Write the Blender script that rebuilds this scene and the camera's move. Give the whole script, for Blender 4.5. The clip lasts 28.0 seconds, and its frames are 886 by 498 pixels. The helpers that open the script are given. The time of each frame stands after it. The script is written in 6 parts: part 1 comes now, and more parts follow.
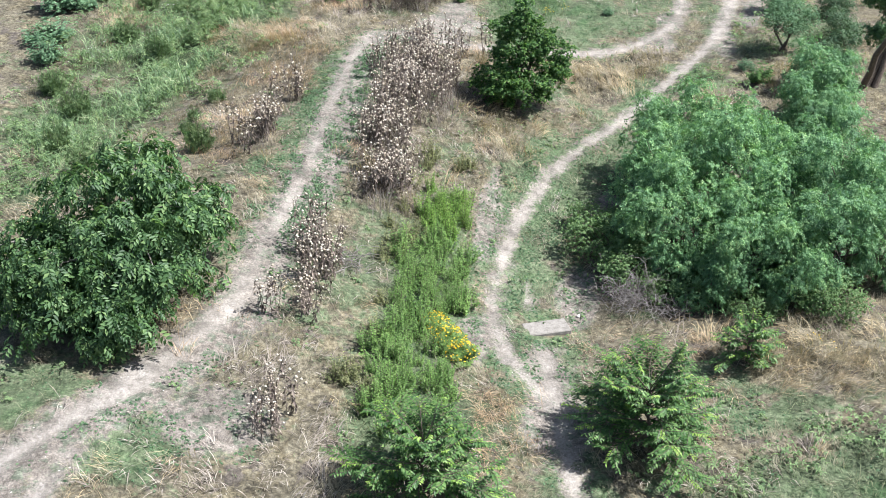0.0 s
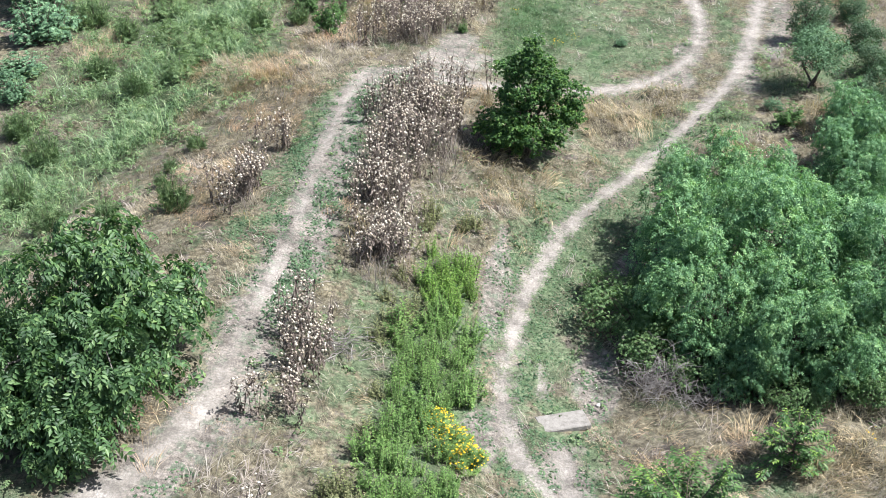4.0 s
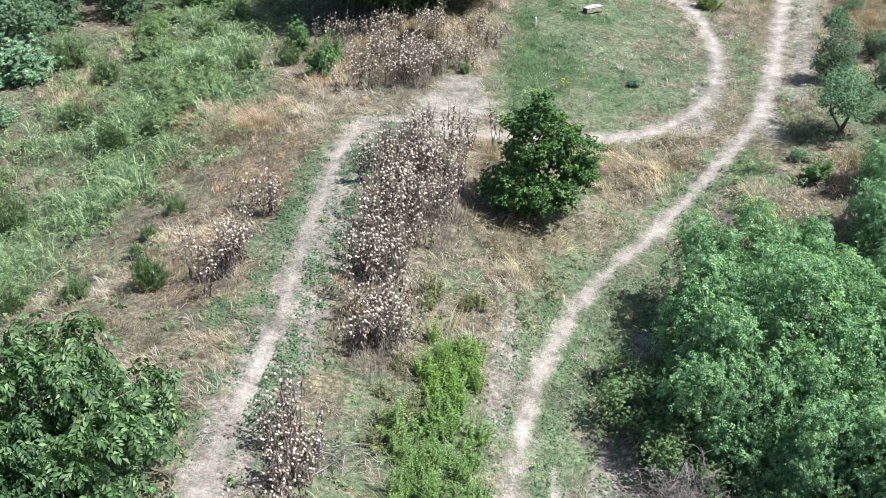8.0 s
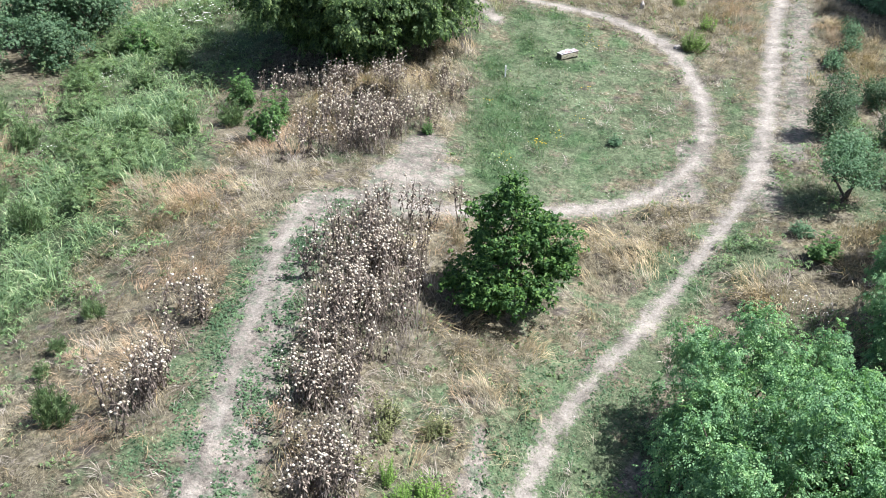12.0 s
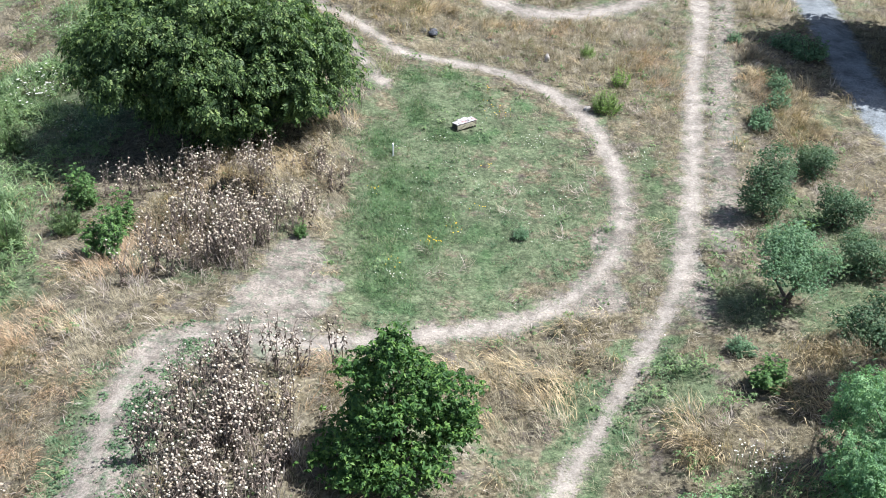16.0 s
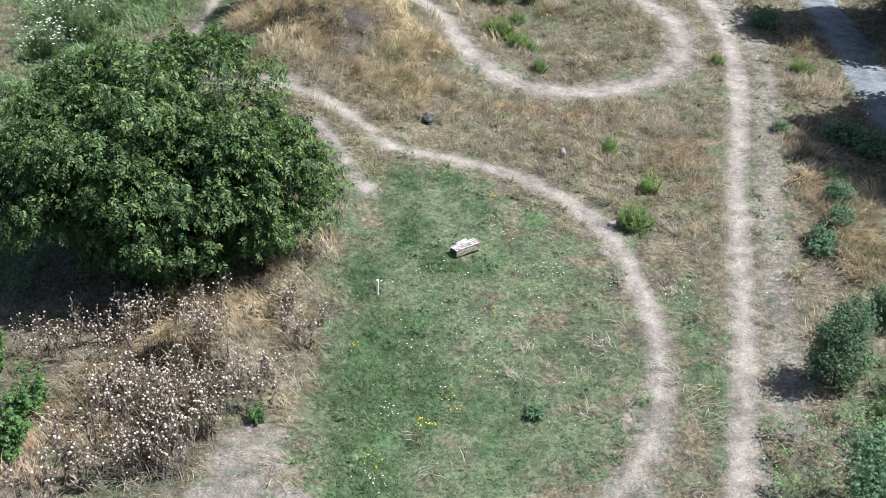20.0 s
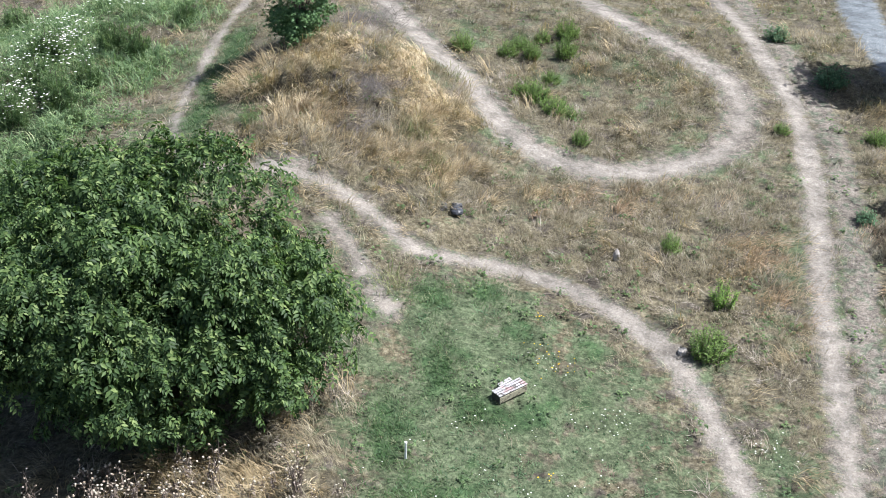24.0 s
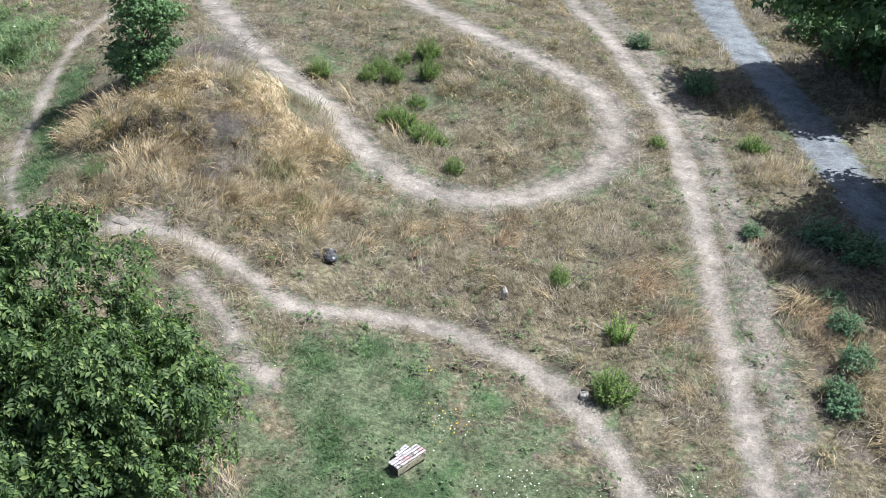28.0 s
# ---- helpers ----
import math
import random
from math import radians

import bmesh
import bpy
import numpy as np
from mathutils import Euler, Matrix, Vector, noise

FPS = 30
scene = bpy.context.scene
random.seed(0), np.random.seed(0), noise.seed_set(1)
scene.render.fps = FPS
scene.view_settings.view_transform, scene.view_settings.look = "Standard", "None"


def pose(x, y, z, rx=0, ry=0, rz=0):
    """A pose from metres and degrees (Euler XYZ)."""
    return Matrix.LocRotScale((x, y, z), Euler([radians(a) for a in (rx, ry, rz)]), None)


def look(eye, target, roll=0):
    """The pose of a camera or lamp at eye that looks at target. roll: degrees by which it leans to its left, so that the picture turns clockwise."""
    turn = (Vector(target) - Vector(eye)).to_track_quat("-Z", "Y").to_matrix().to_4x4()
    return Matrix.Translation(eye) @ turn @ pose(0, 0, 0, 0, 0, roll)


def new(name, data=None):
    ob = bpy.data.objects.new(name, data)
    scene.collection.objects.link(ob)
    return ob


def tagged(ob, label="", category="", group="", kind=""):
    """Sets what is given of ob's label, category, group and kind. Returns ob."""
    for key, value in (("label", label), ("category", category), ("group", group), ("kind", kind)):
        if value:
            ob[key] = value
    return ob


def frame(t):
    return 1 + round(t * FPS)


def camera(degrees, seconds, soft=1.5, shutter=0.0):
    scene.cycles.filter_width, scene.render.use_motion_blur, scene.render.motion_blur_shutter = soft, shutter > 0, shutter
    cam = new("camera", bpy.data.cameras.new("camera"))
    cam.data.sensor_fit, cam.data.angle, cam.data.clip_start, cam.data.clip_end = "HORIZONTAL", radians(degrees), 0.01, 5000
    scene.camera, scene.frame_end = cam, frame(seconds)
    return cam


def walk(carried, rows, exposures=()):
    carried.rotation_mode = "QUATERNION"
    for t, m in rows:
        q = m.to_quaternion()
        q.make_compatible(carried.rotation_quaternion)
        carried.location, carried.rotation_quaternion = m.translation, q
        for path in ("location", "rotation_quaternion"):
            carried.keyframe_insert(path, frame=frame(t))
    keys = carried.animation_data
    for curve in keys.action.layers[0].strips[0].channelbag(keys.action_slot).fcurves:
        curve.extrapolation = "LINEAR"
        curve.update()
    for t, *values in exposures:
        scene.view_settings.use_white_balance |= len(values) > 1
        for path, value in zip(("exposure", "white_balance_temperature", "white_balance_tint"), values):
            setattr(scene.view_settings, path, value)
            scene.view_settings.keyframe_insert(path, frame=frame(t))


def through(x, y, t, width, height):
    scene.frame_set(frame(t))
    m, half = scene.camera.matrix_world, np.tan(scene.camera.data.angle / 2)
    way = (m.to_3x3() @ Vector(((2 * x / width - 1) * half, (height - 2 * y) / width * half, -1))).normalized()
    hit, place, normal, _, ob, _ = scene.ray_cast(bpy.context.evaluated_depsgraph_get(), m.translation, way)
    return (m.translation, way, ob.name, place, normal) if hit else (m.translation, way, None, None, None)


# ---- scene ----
cam = camera(42.3, 28.0, soft=0.4)
METRES, EYE, TILT, LEAN, TURN = 50.0, 21.0, 0.0, 0.0, 6.5
EXPOSE = (1.43, 1.43, 1.37, 1.1, 1.1)
ROWS = [
    (0.0, 0.0, 0.0, 0.0, 0.53, -29.82, -0.92),
    (0.5, 0.0004, 0.0078, -0.0006, 0.56, -29.8, -0.93),
    (1.0, 0.0, 0.0192, -0.0005, 0.54, -29.8, -0.95),
    (1.5, -0.0006, 0.0326, -0.0005, 0.54, -29.8, -0.95),
    (2.0, -0.0014, 0.0471, -0.001, 0.52, -29.81, -0.93),
    (2.5, -0.002, 0.0618, -0.0014, 0.5, -29.82, -0.91),
    (3.0, -0.0038, 0.0774, -0.0014, 0.46, -29.82, -0.91),
    (3.5, -0.004, 0.0934, -0.0009, 0.44, -29.84, -0.9),
    (5.5, -0.0078, 0.1571, 0.0026, 0.32, -29.81, -0.82),
    (6.0, -0.0103, 0.1728, 0.0073, 0.3, -29.82, -0.8),
    (6.5, -0.0103, 0.1813, 0.0112, 0.32, -29.85, -0.76),
    (7.0, -0.0099, 0.1886, 0.0111, 0.33, -29.89, -0.75),
    (7.5, -0.0085, 0.1964, 0.0102, 0.34, -29.9, -0.77),
    (8.0, -0.006, 0.2064, 0.0103, 0.35, -29.93, -0.76),
    (8.5, -0.0051, 0.2189, 0.0119, 0.38, -29.97, -0.74),
    (9.0, -0.0047, 0.2351, 0.0138, 0.39, -30.03, -0.72),
    (9.5, -0.003, 0.2529, 0.0139, 0.49, -29.95, -0.72),
    (10.0, -0.002, 0.2711, 0.0139, 0.54, -29.93, -0.72),
    (10.5, -0.0006, 0.2884, 0.0148, 0.54, -29.96, -0.74),
    (11.0, 0.002, 0.3063, 0.0149, 0.6, -29.95, -0.72),
    (11.5, 0.0034, 0.3249, 0.0153, 0.12, -29.93, -0.73),
    (12.0, 0.0052, 0.3437, 0.0154, -1.12, -29.89, -0.75),
    (12.5, 0.0082, 0.3625, 0.0158, -2.58, -29.86, -0.72),
    (13.0, 0.0117, 0.382, 0.0169, -4.41, -29.84, -0.7),
    (13.5, 0.0169, 0.4023, 0.0171, -5.81, -29.81, -0.68),
    (15.5, 0.0371, 0.4934, 0.0183, -5.78, -29.8, -0.69),
    (16.0, 0.0418, 0.5204, 0.0189, -5.75, -29.78, -0.7),
    (16.5, 0.0463, 0.5486, 0.0198, -5.72, -29.78, -0.72),
    (17.0, 0.0509, 0.578, 0.021, -5.67, -29.79, -0.76),
    (17.5, 0.0543, 0.6083, 0.0221, -5.67, -29.78, -0.84),
    (18.0, 0.057, 0.6372, 0.0234, -5.7, -29.8, -0.92),
    (18.5, 0.0594, 0.6639, 0.0243, -5.67, -29.81, -0.99),
    (19.0, 0.0609, 0.69, 0.0255, -5.69, -29.84, -1.07),
    (19.5, 0.0623, 0.7145, 0.0269, -5.71, -29.86, -1.12),
    (20.0, 0.0638, 0.7381, 0.0275, -5.71, -29.86, -1.15),
    (20.5, 0.0632, 0.7606, 0.0281, -5.74, -29.86, -1.2),
    (21.0, 0.0629, 0.7828, 0.0291, -5.75, -29.88, -1.24),
    (21.5, 0.0623, 0.8055, 0.0294, -5.74, -29.89, -1.26),
    (23.5, 0.0559, 0.8973, 0.0287, -5.82, -29.88, -1.33),
    (24.0, 0.0535, 0.9179, 0.0289, -5.84, -29.89, -1.38),
    (24.5, 0.052, 0.9377, 0.0293, -5.87, -29.91, -1.39),
    (25.0, 0.051, 0.9583, 0.0297, -5.88, -29.92, -1.39),
    (25.5, 0.0508, 0.9763, 0.0306, -5.91, -29.91, -1.39),
    (26.0, 0.0497, 0.9841, 0.0295, -6.93, -29.92, -1.37),
    (26.5, 0.051, 0.9869, 0.0285, -8.75, -29.92, -1.32),
    (27.0, 0.0518, 0.9874, 0.0277, -10.6, -29.88, -1.25),
    (27.5, 0.0521, 0.9879, 0.0278, -12.46, -29.81, -1.15),
    (28.0, 0.0529, 0.9876, 0.029, -13.97, -29.79, -1.04),
]
walk(cam, [(t, pose(0, 0, EYE, TILT, LEAN, TURN) @ pose(METRES * x, METRES * y, METRES * z, 90 + pitch, roll, yaw)) for t, x, y, z, yaw, pitch, roll in ROWS],
     [(0.0, EXPOSE[0]), (8.0, EXPOSE[1]), (16.0, EXPOSE[2]), (20.0, EXPOSE[3]), (28.0, EXPOSE[4])])

# ---- daylight: a high summer sun from the far right, clear sky ----
SUN_DIR = Vector((1.0, 0.05, 0.0)).normalized()
SUN_ELEV = radians(57)
world = bpy.data.worlds.new("sky")
scene.world = world
world.use_nodes = True
wn = world.node_tree.nodes
wl = world.node_tree.links
wn.clear()
w_out = wn.new("ShaderNodeOutputWorld")
w_bg = wn.new("ShaderNodeBackground")
w_sky = wn.new("ShaderNodeTexSky")
w_sky.sky_type = "NISHITA"
w_sky.sun_disc = False
w_sky.sun_elevation = SUN_ELEV
w_sky.sun_rotation = math.atan2(SUN_DIR.x, SUN_DIR.y)
w_sky.dust_density = 2.0
w_bg.inputs["Strength"].default_value = 0.08
wl.new(w_sky.outputs["Color"], w_bg.inputs["Color"])
wl.new(w_bg.outputs["Background"], w_out.inputs["Surface"])

sun_data = bpy.data.lights.new("sun", "SUN")
sun_data.energy = 4.9
sun_data.angle = radians(0.55)
sun_data.color = (0.95, 0.955, 0.965)
sun = new("sun", sun_data)
sun_at = Vector((SUN_DIR.x * math.cos(SUN_ELEV), SUN_DIR.y * math.cos(SUN_ELEV), math.sin(SUN_ELEV))) * 150
sun.matrix_world = look(sun_at + Vector((0, 60, 0)), (0, 60, 0))


# ---- materials ----
class Nodes:
    """A short hand for building one material's node tree."""

    def __init__(self, name):
        self.mat = bpy.data.materials.new(name)
        self.mat.use_nodes = True
        self.t = self.mat.node_tree
        self.t.nodes.clear()
        self.out = self.t.nodes.new("ShaderNodeOutputMaterial")

    def n(self, kind, **values):
        node = self.t.nodes.new(kind)
        for key, value in values.items():
            node.inputs[key.replace("_", " ")].default_value = value
        return node

    def link(self, a, b):
        self.t.links.new(a, b)

    def coords(self):
        return self.n("ShaderNodeNewGeometry").outputs["Position"]

    def noise(self, scale, detail=4.0, rough=0.6, vec=None):
        node = self.n("ShaderNodeTexNoise", Scale=scale, Detail=detail, Roughness=rough)
        self.link(vec if vec is not None else self.coords(), node.inputs["Vector"])
        return node.outputs["Fac"]

    def attr(self, name):
        node = self.t.nodes.new("ShaderNodeAttribute")
        node.attribute_name = name
        return node.outputs["Fac"]

    def math(self, op, a, b=None):
        node = self.t.nodes.new("ShaderNodeMath")
        node.operation = op
        for socket, value in zip(node.inputs, (a, b)):
            if value is None:
                continue
            if isinstance(value, (int, float)):
                socket.default_value = value
            else:
                self.link(value, socket)
        return node.outputs[0]

    def smooth(self, value, lo, hi):
        node = self.t.nodes.new("ShaderNodeMapRange")
        node.interpolation_type = "SMOOTHSTEP"
        self.link(value, node.inputs["Value"])
        node.inputs["From Min"].default_value = lo
        node.inputs["From Max"].default_value = hi
        return node.outputs["Result"]

    def ramp(self, value, stops):
        node = self.t.nodes.new("ShaderNodeValToRGB")
        e = node.color_ramp.elements
        while len(e) < len(stops):
            e.new(0.5)
        for el, (pos, col) in zip(e, stops):
            el.position = pos
            el.color = (*col, 1)
        self.link(value, node.inputs["Fac"])
        return node.outputs["Color"]

    def mix(self, fac, a, b, blend="MIX"):
        node = self.t.nodes.new("ShaderNodeMix")
        node.data_type = "RGBA"
        node.blend_type = blend
        for socket, value in ((node.inputs[0], fac), (node.inputs[6], a), (node.inputs[7], b)):
            if isinstance(value, (int, float)):
                socket.default_value = value
            elif isinstance(value, tuple):
                socket.default_value = (*value, 1)
            else:
                self.link(value, socket)
        return node.outputs[2]

    def bump(self, height, strength, distance):
        node = self.n("ShaderNodeBump", Strength=strength, Distance=distance)
        self.link(height, node.inputs["Height"])
        return node.outputs["Normal"]

    def surface(self, colour, rough=0.9, normal=None, metal=0.0, spec=0.3):
        p = self.n("ShaderNodeBsdfPrincipled", Roughness=rough, Metallic=metal)
        p.inputs["Specular IOR Level"].default_value = spec
        if isinstance(colour, tuple):
            p.inputs["Base Color"].default_value = (*colour, 1)
        else:
            self.link(colour, p.inputs["Base Color"])
        if normal is not None:
            self.link(normal, p.inputs["Normal"])
        self.link(p.outputs[0], self.out.inputs["Surface"])
        return p


def plant_material(name, stops, rough=0.55, through=0.35, patch=0.3, spec=0.3):
    """Leaf or stalk: colour by piece and by place, some light passing through."""
    k = Nodes(name)
    rnd = k.n("ShaderNodeNewGeometry").outputs["Random Per Island"]
    big = k.smooth(k.noise(1.7, 3.0, 0.6), 0.35, 0.65)
    val = k.math("ADD", k.math("MULTIPLY", rnd, 1.0 - patch), k.math("MULTIPLY", big, patch))
    col = k.ramp(val, stops)
    p = k.n("ShaderNodeBsdfPrincipled", Roughness=rough)
    p.inputs["Specular IOR Level"].default_value = spec
    k.link(col, p.inputs["Base Color"])
    if through <= 0:
        k.link(p.outputs[0], k.out.inputs["Surface"])
        return k.mat
    tr = k.n("ShaderNodeBsdfTranslucent")
    k.link(k.mix(1.0, col, (0.92, 1.0, 0.62), "MULTIPLY"), tr.inputs["Color"])
    m = k.n("ShaderNodeMixShader", Fac=through)
    k.link(p.outputs[0], m.inputs[1])
    k.link(tr.outputs[0], m.inputs[2])
    k.link(m.outputs[0], k.out.inputs["Surface"])
    return k.mat


def ground_material():
    k = Nodes("ground_cover")
    fine = k.noise(5.5, 5.0, 0.6)
    mid = k.noise(1.6, 4.0, 0.6)
    wide = k.noise(0.35, 3.0, 0.55)
    grit = k.noise(38.0, 3.0, 0.6)
    # dry litter, green thatch, soil
    litter = k.ramp(fine, [(0.3, (0.052, 0.0464, 0.0336)), (0.45, (0.102, 0.0904, 0.0656)), (0.58, (0.152, 0.136, 0.1)), (0.75, (0.216, 0.198, 0.152))])
    gold = k.ramp(fine, [(0.3, (0.0513, 0.0441, 0.0295)), (0.5, (0.137, 0.118, 0.0789)), (0.7, (0.232, 0.208, 0.148))])
    brown = k.ramp(fine, [(0.3, (0.0451, 0.0385, 0.0336)), (0.5, (0.1, 0.0861, 0.073)), (0.72, (0.172, 0.153, 0.131))])
    litter = k.mix(k.smooth(k.noise(0.75, 4.0, 0.65), 0.44, 0.58), litter, gold)
    litter = k.mix(k.smooth(k.noise(1.15, 4.0, 0.65), 0.53, 0.64), litter, brown)
    thatch = k.ramp(fine, [(0.3, (0.046, 0.06, 0.033)), (0.5, (0.09, 0.117, 0.067)), (0.75, (0.162, 0.185, 0.116))])
    deep = k.ramp(fine, [(0.3, (0.026, 0.05, 0.023)), (0.5, (0.054, 0.096, 0.043)), (0.75, (0.1, 0.148, 0.076))])
    lush = k.math("ADD", k.attr("green"), k.math("MULTIPLY", k.math("SUBTRACT", mid, 0.5), 0.5))
    thatch = k.mix(k.smooth(lush, 0.82, 1.02), thatch, deep)
    g = k.math("ADD", k.attr("green"), k.math("MULTIPLY", k.math("SUBTRACT", mid, 0.5), 1.3))
    g = k.math("ADD", g, k.math("MULTIPLY", k.math("SUBTRACT", k.noise(4.5, 3.0, 0.6), 0.5), 0.8))
    col = k.mix(k.smooth(g, 0.35, 0.7), litter, thatch)
    soil = k.ramp(k.math("ADD", k.math("MULTIPLY", fine, 0.6), k.math("MULTIPLY", grit, 0.4)), [(0.34, (0.086, 0.075, 0.064)), (0.5, (0.184, 0.162, 0.142)), (0.66, (0.275, 0.247, 0.22))])
    herb = k.ramp(fine, [(0.3, (0.05, 0.075, 0.05)), (0.7, (0.13, 0.165, 0.115))])
    tufts = k.smooth(k.noise(2.6, 4.0, 0.65), 0.5, 0.58)
    soil_worn = k.mix(k.math("MULTIPLY", tufts, 0.65), soil, herb)
    tr = k.math("ADD", k.attr("tramp"), k.math("MULTIPLY", k.math("SUBTRACT", mid, 0.5), 1.5))
    tr = k.math("ADD", tr, k.math("MULTIPLY", k.math("SUBTRACT", fine, 0.5), 0.7))
    rim = k.math("SUBTRACT", k.noise(11.0, 4.0, 0.7), 0.5)
    tr = k.math("ADD", tr, k.math("MULTIPLY", rim, 0.9))
    col = k.mix(k.smooth(tr, 0.2, -0.2), col, soil_worn)
    coarse = k.noise(14.0, 4.0, 0.7)
    dust = k.ramp(k.math("ADD", k.math("MULTIPLY", fine, 0.4), k.math("ADD", k.math("MULTIPLY", mid, 0.25), k.math("MULTIPLY", coarse, 0.35))), [(0.36, (0.16, 0.142, 0.124)), (0.5, (0.252, 0.228, 0.204)), (0.64, (0.352, 0.322, 0.294))])
    pa = k.math("ADD", k.attr("trail"), k.math("MULTIPLY", k.math("SUBTRACT", mid, 0.5), 0.75))
    pa = k.math("ADD", pa, k.math("MULTIPLY", k.math("SUBTRACT", fine, 0.5), 0.7))
    pa = k.math("ADD", pa, k.math("MULTIPLY", rim, 0.7))
    chalk = k.math("MULTIPLY", k.smooth(k.noise(3.1, 4.0, 0.7), 0.5, 0.6), k.smooth(pa, -0.1, -0.34))
    dust = k.mix(k.math("MULTIPLY", chalk, 0.55), dust, k.ramp(coarse, [(0.35, (0.27, 0.25, 0.225)), (0.65, (0.46, 0.435, 0.405))]))
    col = k.mix(k.smooth(pa, 0.2, -0.16), col, dust)
    stone = k.ramp(k.noise(16.0, 4.0, 0.75), [(0.3, (0.11, 0.124, 0.14)), (0.5, (0.178, 0.2, 0.222)), (0.7, (0.25, 0.276, 0.3))])
    gr = k.math("ADD", k.attr("gravel"), k.math("MULTIPLY", k.math("SUBTRACT", mid, 0.5), 1.6))
    col = k.mix(k.smooth(gr, 0.35, -0.35), col, stone)
    shade = k.ramp(wide, [(0.3, (0.72, 0.72, 0.72)), (0.7, (1.0, 1.0, 1.0))])
    col = k.mix(1.0, col, shade, "MULTIPLY")
    clump = k.ramp(k.noise(1.25, 6.0, 0.7), [(0.37, (0.64, 0.64, 0.64)), (0.5, (0.94, 0.94, 0.94)), (0.62, (1.15, 1.15, 1.15))])
    col = k.mix(1.0, col, clump, "MULTIPLY")
    speck = k.ramp(k.noise(13.0, 5.0, 0.85), [(0.37, (0.52, 0.52, 0.53)), (0.5, (0.97, 0.97, 0.97)), (0.63, (1.42, 1.4, 1.36))])
    bare = k.smooth(pa, 0.1, -0.2)
    col = k.mix(1.0, col, k.mix(k.math("MULTIPLY", bare, 0.6), speck, (1.0, 1.0, 1.0)), "MULTIPLY")
    height = k.math("ADD", k.math("MULTIPLY", fine, 0.7), k.math("MULTIPLY", grit, 0.3))
    k.surface(col, 0.95, k.bump(height, 0.8, 0.07), spec=0.15)
    return k.mat


GROUND = ground_material()
STRAW = plant_material("straw", [(0.0, (0.14, 0.118, 0.08)), (0.3, (0.22, 0.187, 0.128)), (0.65, (0.308, 0.269, 0.195)), (1.0, (0.45, 0.412, 0.322))], 0.6, 0.25, 0.6)
STRAW_GOLD = plant_material("straw_gold", [(0.0, (0.145, 0.105, 0.06)), (0.35, (0.3, 0.228, 0.133)), (0.7, (0.46, 0.366, 0.228)), (1.0, (0.61, 0.515, 0.365))], 0.6, 0.25, 0.6)
STRAW_PALE = plant_material("pale_straw", [(0.0, (0.2, 0.155, 0.095)), (0.35, (0.44, 0.345, 0.225)), (0.7, (0.61, 0.5, 0.35)), (1.0, (0.72, 0.63, 0.49))], 0.6, 0.25, 0.5)
STRAW_GREY = plant_material("straw_grey", [(0.0, (0.152, 0.121, 0.105)), (0.5, (0.294, 0.252, 0.22)), (1.0, (0.456, 0.417, 0.37))], 0.7, 0.15, 0.5)
GRASS = plant_material("meadow_grass", [(0.0, (0.055, 0.082, 0.042)), (0.45, (0.108, 0.138, 0.072)), (0.8, (0.185, 0.2, 0.12)), (1.0, (0.31, 0.285, 0.195))], 0.55, 0.35, 0.65)
GRASS_DEEP = plant_material("lush_grass", [(0.0, (0.03, 0.07, 0.024)), (0.5, (0.062, 0.126, 0.045)), (1.0, (0.115, 0.176, 0.0748))], 0.55, 0.35, 0.5)
GREYGREEN = plant_material("half_dry_grass", [(0.0, (0.06, 0.075, 0.045)), (0.5, (0.13, 0.15, 0.09)), (1.0, (0.27, 0.28, 0.19))], 0.6, 0.3, 0.5)
REED = plant_material("reed_leaf", [(0.0, (0.055, 0.1, 0.05)), (0.4, (0.135, 0.22, 0.11)), (0.8, (0.28, 0.38, 0.2)), (1.0, (0.54, 0.56, 0.36))], 0.45, 0.42, 0.45)
CLOVER = plant_material("clover_leaf", [(0.0, (0.045, 0.09, 0.048)), (0.5, (0.09, 0.165, 0.085)), (1.0, (0.165, 0.25, 0.13))], 0.6, 0.35, 0.6)
LEAFY = plant_material("leafy_shoot", [(0.0, (0.075, 0.145, 0.04)), (0.5, (0.155, 0.27, 0.075)), (1.0, (0.28, 0.4, 0.14))], 0.5, 0.42, 0.45)
HERB = plant_material("herb_leaf", [(0.0, (0.06, 0.108, 0.048)), (0.5, (0.135, 0.215, 0.096)), (1.0, (0.26, 0.345, 0.165))], 0.6, 0.4, 0.45)
WALNUT = plant_material("walnut_leaf", [(0.0, (0.024, 0.049, 0.021)), (0.4, (0.057, 0.104, 0.04)), (0.75, (0.115, 0.186, 0.066)), (1.0, (0.265, 0.345, 0.135))], 0.5, 0.44, 0.15, 0.22)
WALNUT_YOUNG = plant_material("young_walnut_leaf", [(0.0, (0.026, 0.058, 0.027)), (0.4, (0.06, 0.122, 0.05)), (0.75, (0.11, 0.2, 0.078)), (1.0, (0.24, 0.35, 0.14))], 0.45, 0.48, 0.15, 0.3)
CHERRY = plant_material("cherry_leaf", [(0.0, (0.018, 0.05, 0.016)), (0.5, (0.052, 0.124, 0.036)), (1.0, (0.15, 0.26, 0.065))], 0.5, 0.4, 0.15, 0.22)
LOCUST = plant_material("locust_leaf", [(0.0, (0.05, 0.118, 0.06)), (0.45, (0.133, 0.266, 0.126)), (0.75, (0.218, 0.382, 0.172)), (1.0, (0.34, 0.49, 0.225))], 0.5, 0.42, 0.5)
